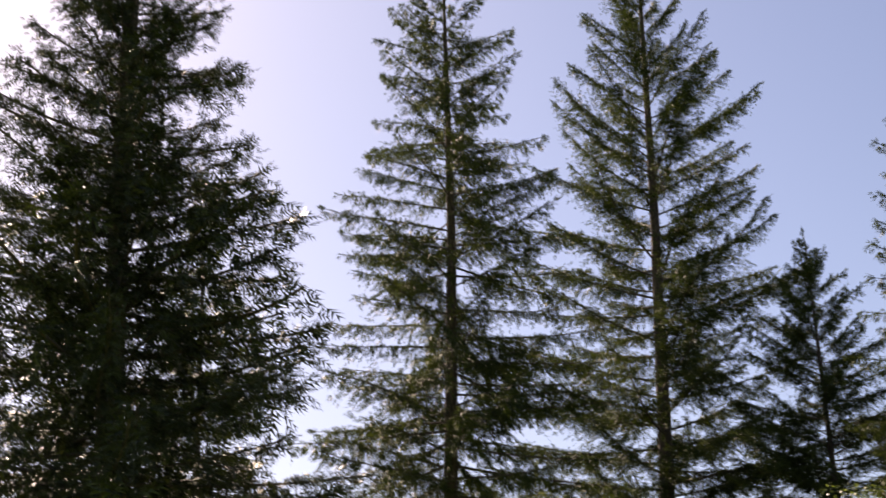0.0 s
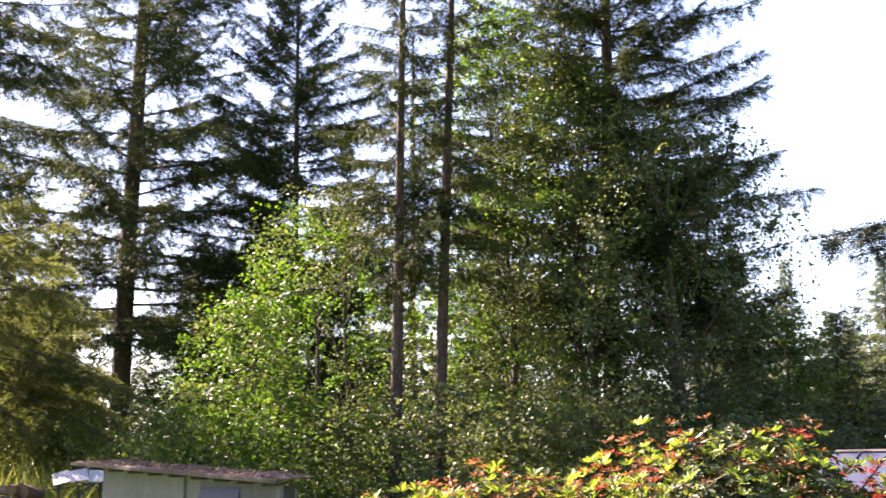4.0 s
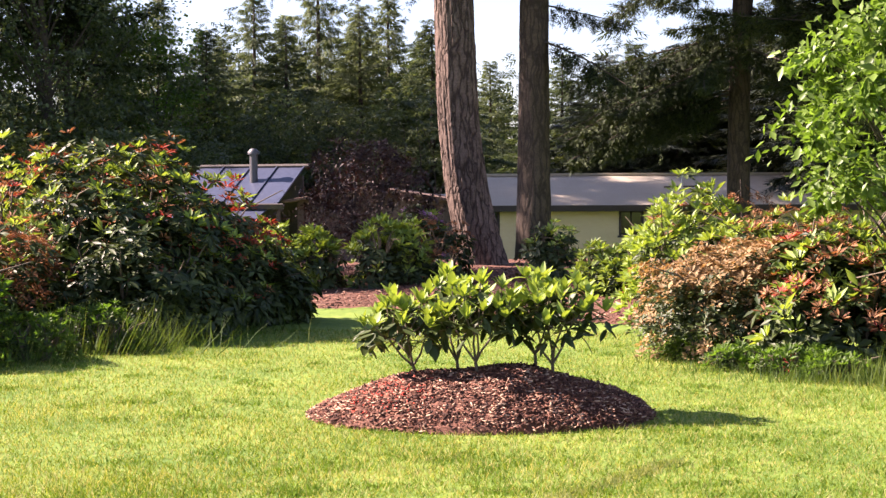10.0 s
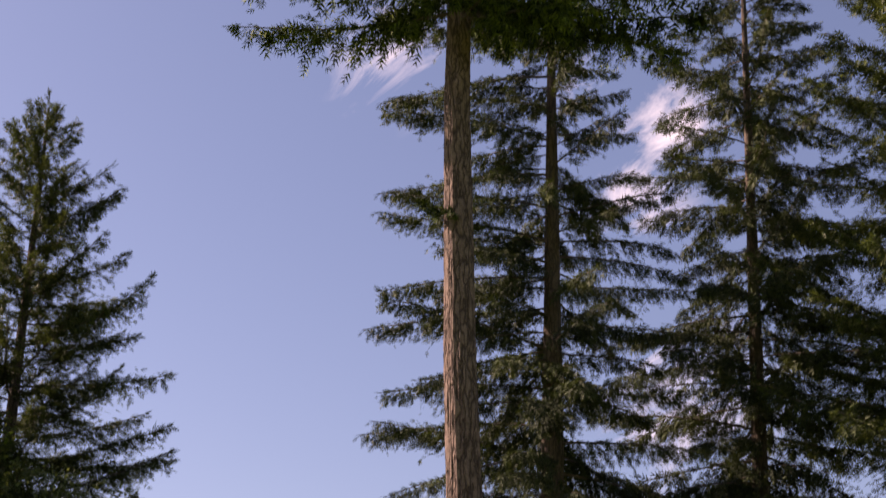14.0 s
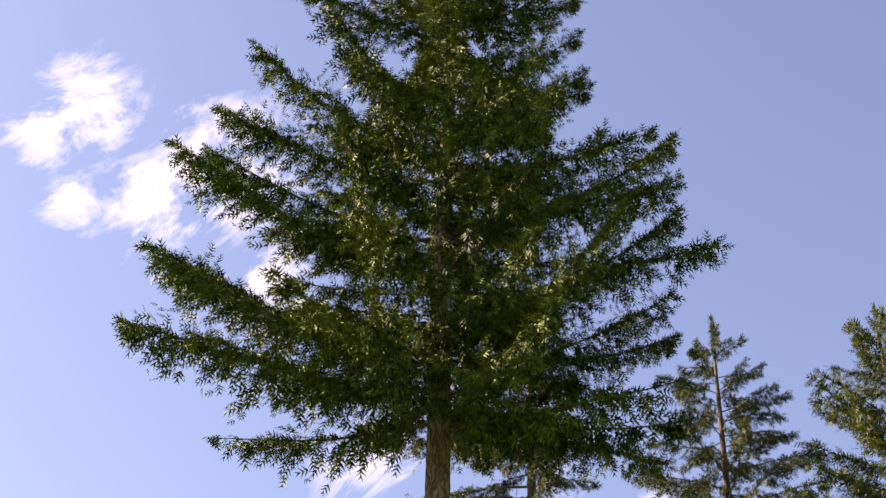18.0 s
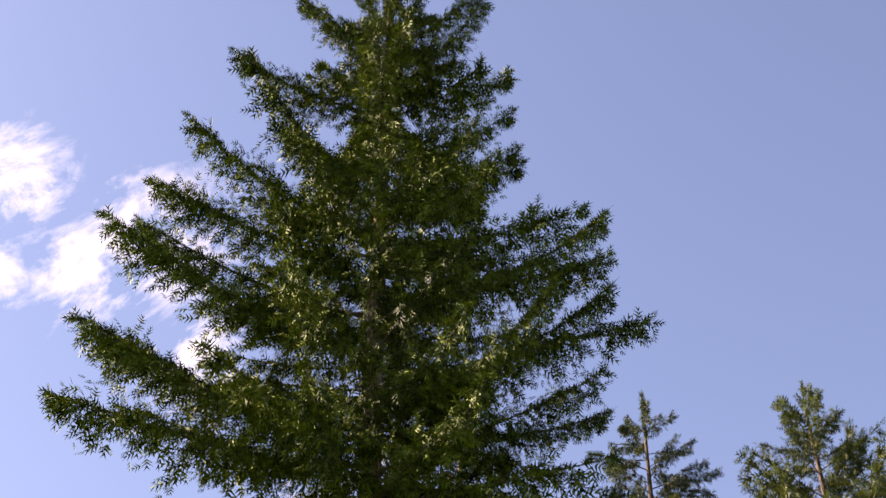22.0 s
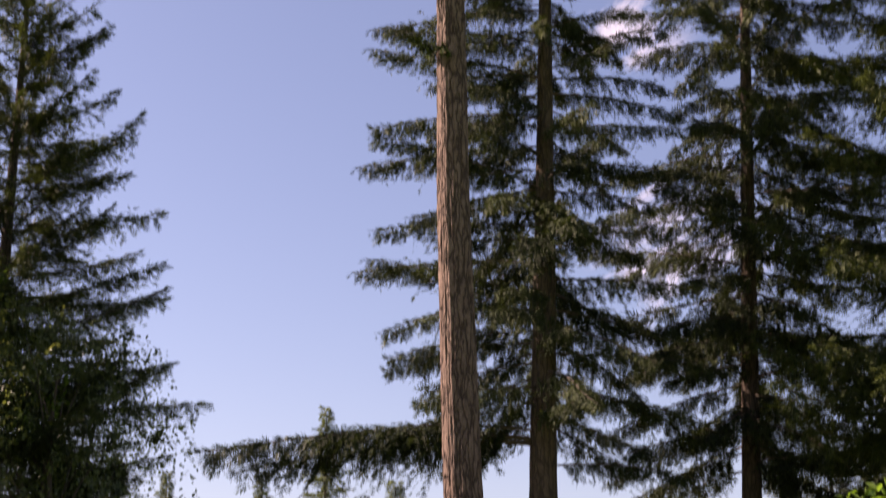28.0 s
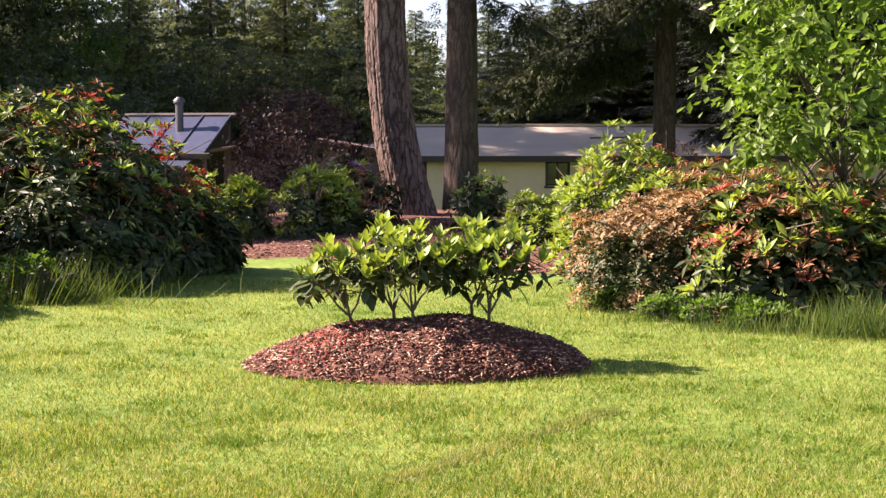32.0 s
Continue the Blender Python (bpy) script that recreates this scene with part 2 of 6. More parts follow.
M_clover = material("clover_leaves", (0.07, 0.15, 0.018), (0.14, 0.24, 0.034), 0.6, 0.8, 4, island=0.4, leafy=0.35, spec=0.15)
M_tall = material("tall_grass_blades", (0.042, 0.085, 0.018), (0.1, 0.15, 0.04), 0.6, 0.8, 4, island=0.4, leafy=0.45, spec=0.15, c=(0.24, 0.24, 0.09))
M_meadow = material("pale_meadow_grass", (0.12, 0.17, 0.04), (0.28, 0.31, 0.11), 0.6, 0.5, 4, island=0.5, leafy=0.45, c=(0.36, 0.33, 0.16))
M_mulch = material("bark_mulch", (0.055, 0.021, 0.013), (0.19, 0.08, 0.048), 0.92, 8, 60, bump=0.03)
M_chip = material("bark_chips", (0.045, 0.016, 0.009), (0.17, 0.064, 0.036), 0.85, 5, 50, island=0.6, c=(0.45, 0.3, 0.2), ramp=(0.25, 0.66))
M_petal = material("fallen_red_petals", (0.45, 0.03, 0.015), (0.6, 0.1, 0.05), 0.7, 5, 50, island=0.5)
M_shed = material("grey_shed_boards", (0.11, 0.11, 0.114), (0.185, 0.185, 0.19), 0.85, 1.4, 18, bump=0.004, stretch=(1, 1, 0.3))
M_shed_blue = material("blue_grey_boards", (0.075, 0.077, 0.09), (0.125, 0.13, 0.147), 0.85, 1.4, 18, bump=0.004, stretch=(1, 1, 0.3))
M_shed_dark = material("dark_weathered_shaded_wood", (0.035, 0.03, 0.028), (0.10, 0.085, 0.075), 0.9, 4, 30, bump=0.006)
M_shed_roof = material("mossy_needle_strewn_roofing", (0.06, 0.038, 0.032), (0.20, 0.12, 0.09), 0.95, 1.6, 18, bump=0.03, c=(0.33, 0.24, 0.16))
M_metal = material("blue_grey_metal_roof", (0.032, 0.042, 0.075), (0.068, 0.08, 0.125), 0.45, 0.9, 12, metal=0.2, bump=0.002)
M_galv = material("galvanised_pipe", (0.06, 0.06, 0.068), (0.12, 0.12, 0.13), 0.5, 4, 30, metal=0.4)
M_brown = material("brown_stained_boards", (0.075, 0.046, 0.042), (0.125, 0.08, 0.072), 0.85, 1.5, 20, bump=0.004, stretch=(1, 1, 0.25))
M_yellow = material("yellow_painted_siding", (0.8, 0.62, 0.34), (0.86, 0.7, 0.42), 0.8, 0.8, 16, bump=0.003, stretch=(0.4, 0.4, 1))
M_roof = material("grey_composition_roofing", (0.36, 0.31, 0.235), (0.48, 0.415, 0.32), 0.92, 0.7, 25, bump=0.01)
M_fascia = material("dark_fascia", (0.04, 0.03, 0.026), (0.075, 0.058, 0.05), 0.7, 2, 20)
M_cream = material("cream_trim", (0.42, 0.38, 0.28), (0.5, 0.46, 0.35), 0.75, 2, 20)
# brown of the cut ends is darkened to stand for shade
M_log_end = material("shade_dark_log_ends", (0.05, 0.032, 0.024), (0.12, 0.075, 0.055), 0.85, 5, 40, bump=0.01)
M_log = material("log_bark", (0.05, 0.031, 0.023), (0.22, 0.145, 0.1), 0.92, 3, 16, bump=0.05, stretch=(0.35, 1, 1), objrand=0.3, c=(0.5, 0.4, 0.31))
M_log_red = material("dark_red_bark", (0.03, 0.014, 0.011), (0.125, 0.06, 0.043), 0.92, 3, 16, bump=0.05, stretch=(0.35, 1, 1), objrand=0.4)
M_sheet = material("light_grey_sheet_metal", (0.36, 0.38, 0.42), (0.5, 0.52, 0.56), 0.5, 1.2, 14, metal=0.1, bump=0.003)
M_sawdust = material("orange_wood_chips", (0.3, 0.12, 0.055), (0.5, 0.24, 0.12), 0.9, 3, 40, island=0.6, bump=0.02)
M_sawdust_dull = material("moss_and_needle_litter", (0.06, 0.04, 0.03), (0.2, 0.12, 0.075), 0.95, 3, 40, island=0.7, c=(0.36, 0.3, 0.18))
M_red = material("red_car_paint", (0.34, 0.008, 0.01), (0.4, 0.012, 0.014), 0.25, 1, 20, spec=0.6)
M_black = material("black_rubber", (0.012, 0.012, 0.013), (0.025, 0.025, 0.026), 0.6, 5, 40)
M_rim = material("alloy_rim", (0.35, 0.35, 0.36), (0.45, 0.45, 0.46), 0.3, 5, 40, metal=0.9)
M_lens = material("red_lens", (0.42, 0.006, 0.008), (0.5, 0.012, 0.012), 0.15, 5, 40, spec=0.6)
M_plate = material("white_plate", (0.6, 0.6, 0.6), (0.7, 0.7, 0.7), 0.4, 5, 40)
M_glass = material("dark_window_glass", (0.008, 0.009, 0.011), (0.014, 0.015, 0.018), 0.06, 1, 3, spec=0.6)


# ---- mesh helpers ----
rng = np.random.default_rng(7)


def np_mesh(name, V, F, mat, smooth=False):
    V, F = np.asarray(V, np.float32), np.asarray(F, np.int32)
    me = bpy.data.meshes.new(name)
    k = F.shape[1]
    me.vertices.add(len(V))
    me.vertices.foreach_set("co", V.ravel())
    me.loops.add(F.size)
    me.loops.foreach_set("vertex_index", F.ravel())
    me.polygons.add(len(F))
    me.polygons.foreach_set("loop_start", np.arange(len(F), dtype=np.int32) * k)
    if smooth:
        me.polygons.foreach_set("use_smooth", np.ones(len(F), bool))
    me.update(calc_edges=True)
    me.materials.append(mat)
    return me


def part(name, data, mat, parent, label=""):
    """Links a mesh, or a bmesh, as one object under a thing or a part."""
    if isinstance(data, bmesh.types.BMesh):
        me = bpy.data.meshes.new(name)
        data.to_mesh(me)
        data.free()
        me.materials.append(mat)
        data = me
    ob = new(name, data)
    ob.parent = parent
    if label:
        tagged(ob, label)
    return ob


def thing(name, label, category, x=0.0, y=0.0, z=0.0, turn=0.0, group="", kind=""):
    ob = new(name)
    ob.matrix_world = pose(x, y, z, 0, 0, turn)
    return tagged(ob, label, category, group, kind)


def stack(pieces):
    """Joins (V, F) pairs of one face size."""
    Vs, Fs, n = [], [], 0
    for V, F in pieces:
        Vs.append(V)
        Fs.append(np.asarray(F) + n)
        n += len(V)
    return np.concatenate(Vs), np.concatenate(Fs)


def spread(V, F, R, S, T):
    """Copies of a small shape: turns R (n,3,3), sizes S (n,) or (n,3), places T (n,3)."""
    n, k = len(T), len(V)
    S = np.asarray(S, float)
    S = S[:, None, None] if S.ndim == 1 else S[:, None, :]
    P = np.einsum("nij,nkj->nki", R, V[None] * S) + T[:, None, :]
    return P.reshape(-1, 3), (np.asarray(F)[None] + (np.arange(n) * k)[:, None, None]).reshape(-1, np.asarray(F).shape[1])


def frames(X, up=(0, 0, 1), spin=None):
    """Turns whose first axis lies along X; spin: angles about it."""
    X = X / np.linalg.norm(X, axis=1, keepdims=True)
    U = np.tile(np.asarray(up, float), (len(X), 1))
    U[np.abs(X @ np.asarray(up, float)) > 0.98] = (1, 0.1, 0)
    Y = np.cross(U, X)
    Y /= np.linalg.norm(Y, axis=1, keepdims=True)
    Z = np.cross(X, Y)
    if spin is not None:
        c, s = np.cos(spin)[:, None], np.sin(spin)[:, None]
        Y, Z = c * Y + s * Z, c * Z - s * Y
    return np.stack([X, Y, Z], 2)


def tube(P, R, n=8, cap=True):
    """A round limb along the points P with radii R, as quads."""
    P, R = np.asarray(P, float), np.asarray(R, float)
    D = np.gradient(P, axis=0)
    fr = frames(D, up=(0.0, 0.0, 1.0) if abs(D[0][2]) < 0.9 * np.linalg.norm(D[0]) else (1.0, 0.0, 0.0))
    a = np.arange(n) * 2 * math.pi / n
    ring = np.cos(a)[None, :, None] * fr[:, None, :, 1] + np.sin(a)[None, :, None] * fr[:, None, :, 2]
    V = (P[:, None] + ring * R[:, None, None]).reshape(-1, 3)
    i, j = np.meshgrid(np.arange(len(P) - 1), np.arange(n), indexing="ij")
    F = np.stack([i * n + j, i * n + (j + 1) % n, (i + 1) * n + (j + 1) % n, (i + 1) * n + j], -1).reshape(-1, 4)
    return V, F


def box(bm, x0, x1, y0, y1, z0, z1, bevel=0.0, m=None):
    g = bmesh.ops.create_cube(bm, size=1.0)
    mt = Matrix.Translation(((x0 + x1) / 2, (y0 + y1) / 2, (z0 + z1) / 2)) @ Matrix.Diagonal((x1 - x0, y1 - y0, z1 - z0, 1))
    bmesh.ops.transform(bm, matrix=(m @ mt) if m else mt, verts=g["verts"])
    if bevel:
        es = {e for v in g["verts"] for e in v.link_edges}
        bmesh.ops.bevel(bm, geom=list(es), offset=bevel, segments=1, affect="EDGES")
    return bm


def slab(x0, x1, y0, y1, z0, z1, bevel=0.006, m=None):
    return box(bmesh.new(), x0, x1, y0, y1, z0, z1, bevel, m)


def polar(az, dist):
    return dist * math.sin(radians(az)), dist * math.cos(radians(az))


def ground_z(x, y):
    """The lie of the land: flat lawn, a raised planting bed, and a fall towards the yellow house."""
    x, y = np.asarray(x, float), np.asarray(y, float)
    s = lambda a, b, v: np.clip((v - a) / (b - a), 0, 1) ** 2 * (3 - 2 * np.clip((v - a) / (b - a), 0, 1))
    bed = 0.25 * s(19.5, 26.0, y) * s(-9, -5, x) * (1 - s(11, 15, x))
    fall = -1.1 * s(28.5, 37.0, y) * s(-16, -11, x) * (1 - s(25, 40, x))
    wave = 0.03 * np.sin(x * 0.31 + 1.0) * np.sin(y * 0.27) * s(8, 14, np.hypot(x, y))
    return bed + fall + wave


def gz(x, y):
    return float(ground_z(x, y))


# ---- ground ----
def build_ground():
    def lines(lo, hi, a, b, fine, growth):
        v = list(np.arange(a, b, fine))
        s = fine
        while v[-1] < hi:
            s *= growth
            v.append(v[-1] + s)
        s = fine
        while v[0] > lo:
            s *= growth
            v.insert(0, v[0] - s)
        return np.array(v)
    xs, ys = lines(-3000, 3000, -36, 20, 0.5, 1.35), lines(-3000, 3000, -4, 48, 0.5, 1.35)
    X, Y = np.meshgrid(xs, ys)
    V = np.stack([X, Y, ground_z(X, Y)], -1).reshape(-1, 3)
    i, j = np.meshgrid(np.arange(len(ys) - 1), np.arange(len(xs) - 1), indexing="ij")
    w = len(xs)
    F = np.stack([i * w + j, i * w + j + 1, (i + 1) * w + j + 1, (i + 1) * w + j], -1).reshape(-1, 4)
    tagged(new("ground", np_mesh("ground", V, F, M_lawn, True)), "mown green lawn with dry yellowish patches", "lawn", kind="structure")


build_ground()


# ---- conifers ----
# a flat spray of needles: teeth along both sides of a drooping axis
SPRAY_V = np.array([[x, 0, -0.12 * x * x] for x in (0, 0.2, 0.27, 0.46, 0.54, 0.8)] + [[x, sd * w, -0.12 * x * x - 0.08 + 0.04 * k] for sd in (-1, 1) for k, (x, w) in enumerate(((0.42, 0.36), (0.74, 0.36), (1.05, 0.17)))])
SPRAY_F = np.array([[2 * k, 2 * k + 1, 6 + 3 * sd + k] for sd in (0, 1) for k in range(3)])


def bough_data(seed, length, rise, curl, reach, hang, density=1.0, bare=0.12, tuft=0.2, taper=0.75, fringe=0.0):
    """One bough of a fir, growing along +x: a woody axis, side branchlets on both sides, and needle tufts along them."""
    r = np.random.default_rng(seed)
    s = np.linspace(0, 1, 9)
    ax = np.stack([length * s, 0.05 * length * np.sin(s * 5 + seed) * s, length * (rise * s + curl * s * s)], 1)
    at = lambda u: np.stack([np.interp(u, s, ax[:, k]) for k in range(3)], -1)
    wood = [tube(ax, 0.007 * length * (1 - 0.9 * s) + 0.006, 6)]
    n = int(length * 10.0 * density) + 4
    base, dirs, size = [], [], []
    for side in (-1, 1):
        u = np.sort(bare + (1 - bare) * r.random(n) ** 0.9)
        root = at(u)
        L = reach * length * np.clip((1 - u) ** taper * (0.35 + 0.9 * np.minimum(1, (u - bare) * 3.5 + 0.25)), 0.05, 1) * r.uniform(0.45, 1.3, n)
        L = np.maximum(L, 0.16)
        fwd = r.uniform(0.45, 0.95, n)
        d = np.stack([fwd, side * np.ones(n) * r.uniform(0.5, 1.0, n), r.normal(0.05, 0.34, n) - hang * r.uniform(0.4, 1.3, n)], 1)
        d /= np.linalg.norm(d, axis=1, keepdims=True)
        for k in range(n):
            m = max(1, int(L[k] / (tuft * 0.5)))
            v = (np.arange(m) + 0.6) / m
            p = root[k] + d[k] * (v * L[k])[:, None]
            p[:, 2] -= (0.12 + 0.35 * hang) * L[k] * v * v
            flip = np.where(np.arange(m) % 2, 1.0, -1.0)
            cross = np.array([-d[k][1], d[k][0], 0.0]) * 0.75
            q = d[k] * 0.8 + flip[:, None] * cross + r.normal(0, 0.22, (m, 3)) + np.array([0, 0, 0.12 - 0.9 * hang])
            base.append(p)
            dirs.append(q)
            size.append(tuft * r.uniform(0.7, 1.35, m) * (1 - 0.3 * v))
    # twigs that hang below the side branchlets in a fringe
    for k in range(int(fringe * length)):
        u = bare + (0.96 - bare) * r.random()
        wide = reach * length * (1 - u) ** taper * r.uniform(-0.7, 0.7)
        top = at(u) + np.array([0.4 * abs(wide), wide, -0.05])
        drop = r.uniform(0.25, 0.75) * (0.4 + 0.1 * length) * (1 - 0.5 * u)
        m = max(2, int(drop / (tuft * 0.45)))
        v = (np.arange(m) + 0.5) / m
        base.append(top + np.stack([0.25 * drop * v, 0.15 * drop * v * np.sign(wide), -drop * v], 1))
        dirs.append(np.stack([r.normal(0.3, 0.5, m), r.normal(0, 0.6, m), -0.55 - 0.4 * r.random(m)], 1))
        size.append(tuft * r.uniform(0.7, 1.2, m))
    # tufts along the axis itself, thick at the tip
    m = int(length * 16 * density)
    u = bare + (1 - bare) * r.random(m)
    base.append(at(u))
    dirs.append(np.stack([np.ones(m), r.normal(0, 0.6, m), r.normal(0.25, 0.4, m)], 1))
    size.append(np.full(m, tuft) * r.uniform(0.7, 1.2, m))
    T, D, S = np.concatenate(base), np.concatenate(dirs), np.concatenate(size)
    V, F = spread(SPRAY_V, SPRAY_F, frames(D, spin=r.normal(0, 0.7, len(D))), S[:, None] * np.array([1.0, 1.3, 1.3]), T)
    WV, WF = stack(wood)
    WT = np.concatenate([WF[:, [0, 1, 2]], WF[:, [0, 2, 3]]])
    return (V, F), (WV, WT)


def bough_mesh(name, needle, *a, **k):
    (V, F), (WV, WF) = bough_data(*a, **k)
    AV, AF = stack([(V, F), (WV, WF)])
    me = np_mesh(name, AV, AF, needle)
    me.materials.append(M_twig)
    idx = np.zeros(len(AF), np.int32)
    idx[len(F):] = 1
    me.polygons.foreach_set("material_index", idx)
    return me


KIT = {}


LENGTHS = (1.1, 2.4, 4.6, 6.6)


def bough_kit(style, i):
    """Three bough meshes of one length for one kind of tree, shared by all its trees."""
    if (style, i) not in KIT:
        needle, rise, curl, reach, hang, dens, tuft, taper, fringe = STYLES[style]
        KIT[style, i] = [bough_mesh("bough", needle, 100 * i + j + len(style), LENGTHS[i], rise, curl * (0.7 + 0.3 * j), reach, hang, density=dens, tuft=tuft, taper=taper, fringe=fringe) for j in range(3)]
    return KIT[style, i]


STYLES = {  # needles, rise, curl, reach of branchlets, hang, density, spray, taper, hanging fringe
    "hero": (M_needle_hero, -0.12, 0.16, 0.18, 0.26, 0.95, 0.29, 0.5, 14),
    "weeping": (M_needle_weep, -0.02, -0.14, 0.2, 0.6, 1.0, 0.19, 0.6, 20),
    "dark": (M_needle_dark, -0.04, 0.12, 0.24, 0.25, 1.0, 0.24, 0.7, 6),
    "open": (M_needle_dark, -0.04, 0.12, 0.22, 0.25, 0.95, 0.22, 0.6, 6),
    "near_dark": (M_needle_shade, -0.04, 0.12, 0.26, 0.2, 1.3, 0.105, 0.7, 6),
    "sparse": (M_needle_dark, -0.05, 0.03, 0.25, 0.42, 0.75, 0.2, 0.7, 9),
    "pale": (M_needle_pale, -0.02, -0.14, 0.26, 0.4, 0.9, 0.19, 0.75, 8),
    "dead": (M_rh_brown, -0.02, -0.2, 0.3, 0.6, 0.3, 0.3, 0.75, 0),
}


def bark_trunk(H, r0, lean, seed, rough=0.03, n=20, rings=60, top=0.03, flare=0.35, ridges=(5, 9, 13)):
    """A tapered, slightly bent trunk with bark ridges."""
    r = np.random.default_rng(seed)
    t = np.linspace(0, 1, rings) ** 1.15
    z = t * H
    hs, dx = zip(*lean)
    cx = np.interp(z, hs, dx)
    for _ in range(3):
        cx[1:-1] = (cx[:-2] + cx[1:-1] + cx[2:]) / 3
    cy = 0.0 * t
    R = r0 * ((1 - t) ** 0.85 * (1 - top / r0) + top / r0) + r0 * flare * np.exp(-z / (r0 * 1.6))
    a = np.arange(n) * 2 * math.pi / n
    ph = r.uniform(0, 6.28, (6,))
    ridge = sum(np.sin(a[None] * k + ph[i] + (0.9 if r0 < 0.4 else 1.5) * np.sin(z[:, None] * (1.1 + 1.1 * i) + ph[-1 - i] + 2 * a[None])) for i, k in enumerate(ridges)) / 3
    ridge = np.sign(ridge) * np.abs(ridge) ** 0.7
    rad = R[:, None] * (1 + rough * ridge) + r.normal(0, rough * 0.25 * r0, (rings, n))
    V = np.stack([cx[:, None] + rad * np.cos(a), cy[:, None] + rad * np.sin(a), np.repeat(z[:, None], n, 1) - 0.15], -1).reshape(-1, 3)
    i, j = np.meshgrid(np.arange(rings - 1), np.arange(n), indexing="ij")
    F = np.stack([i * n + j, i * n + (j + 1) % n, (i + 1) * n + (j + 1) % n, (i + 1) * n + j], -1).reshape(-1, 4)
    centre = lambda h: np.array([np.interp(h, z, cx), np.interp(h, z, cy), h])
    radius = lambda h: float(np.interp(h, z, R))
    return (V, F), centre, radius


def conifer(label, az, dist, top_el, r0, crown_el, spread_m, style, count, seed, lean=((0, 0), (30, 0)), base=None, power=0.85,
            pitch_low=-6, pitch_top=42, bark=None, rough=0.03, n=20, rings=60, name="fir_tree", group="conifers round the lawn", low=0.75, extra=(), ridges=(5, 9, 13), vary=(0.72, 1.15), slim=0.0, inner=0, flare=0.35):
    """A fir, spruce or hemlock whose top and lowest boughs stand at the given angles as seen from the lawn."""
    x, y = polar(az, dist)
    z0 = gz(x, y) if base is None else base
    H = EYE + dist * math.tan(radians(top_el)) - z0
    h0 = max(0.8, EYE + dist * math.tan(radians(crown_el)) - z0)
    r = np.random.default_rng(seed)
    tree = thing(name, label, "tree", x, y, z0, group=group)
    (V, F), centre, radius = bark_trunk(H, r0, lean, seed, rough, n, rings, ridges=ridges, flare=flare)
    part("trunk", np_mesh("trunk", V, F, bark or M_bark_dark, True), bark or M_bark_dark, tree)
    u = (np.arange(count) + r.random(count)) / count
    u = u ** 1.05
    turn = np.arange(count) * 2.39996 + r.normal(0, 0.35, count)
    rows = []
    for k in range(count):
        h = h0 + u[k] * (H - h0) * 0.985
        prof = min(1.0, low + u[k] * 2.2) * max(0.0, 1 - u[k]) ** power
        ln = max(0.45, spread_m * prof * r.uniform(*vary) * (1 - slim * abs(math.cos(turn[k]))))
        pitch = pitch_low + (pitch_top - pitch_low) * u[k] ** 1.3 + r.normal(0, 6)
        rows.append((h, math.degrees(turn[k]), ln, pitch))
    for k in range(inner):
        v = (k + r.random()) / inner
        rows.append((h0 + v * (H - h0) * 0.9, k * 137.5, max(0.6, spread_m * (1 - v) ** power * r.uniform(0.25, 0.5)), r.normal(-4, 14)))
    rows += list(extra)
    for h, tn, ln, pitch in rows:
        size = 0 if ln < 1.55 else 1 if ln < 3.2 else 2 if ln < 5.5 else 3
        me = bough_kit(style, size)[int(r.integers(3))]
        sc = ln / LENGTHS[size]
        ob = part("bough", me, None, tree)
        c = centre(h)
        ob.matrix_local = Matrix.Translation(c) @ pose(0, 0, 0, r.uniform(-14, 14), 0, tn) @ pose(0, 0, 0, 0, -pitch, 0) @ Matrix.Diagonal((sc, sc * r.uniform(0.85, 1.15), sc, 1))
    # leading shoot
    ob = part("leading_shoot", bough_kit(style, 0)[0], None, tree)
    ob.matrix_local = Matrix.Translation(centre(H * 0.985)) @ pose(0, 0, 0, 0, -86, r.uniform(0, 360)) @ Matrix.Diagonal((0.8, 0.5, 0.5, 1))
    return tree, centre, radius


# the tall fir over the lawn: its longest side boughs, as height, turn, length and pitch, then the rest of the crown
SIDE_BOUGHS = ((25.2, 180, 6.5, 25), (23.3, 172, 6.8, 26), (22.3, 186, 7.5, 28), (20.1, 176, 7.8, 27), (19.8, 190, 7.0, 17), (19.2, 181, 7.5, 11), (18.4, 170, 5.0, 3), (18.9, 196, 5.6, 6),
               (26.8, 4, 4.0, 21), (24.7, -6, 5.4, 20), (23.5, 3, 6.3, 20), (23.3, -12, 6.0, 13), (21.3, 0, 6.8, 16), (20.0, 9, 5.6, 6), (18.4, -4, 5.4, -5), (19.0, -30, 5.6, 4), (18.2, -24, 5.4, -2), (19.9, -42, 5.6, 8), (18.1, -62, 5.0, 0), (18.6, 22, 5.6, 0), (20.8, -20, 6.0, 10), (18.3, -104, 5.0, 0), (19.0, -132, 5.0, 6))
TOP_BOUGHS = ((32.6, 180, 3.8, 45), (30.1, 176, 5.5, 40), (25.6, 190, 6.3, 40), (26.4, 205, 5.4, 40), (32.4, 0, 3.6, 44), (31.0, -8, 4.2, 42), (30.1, 6, 4.6, 37), (28.3, 0, 3.9, 25), (27.0, -10, 3.8, 18))
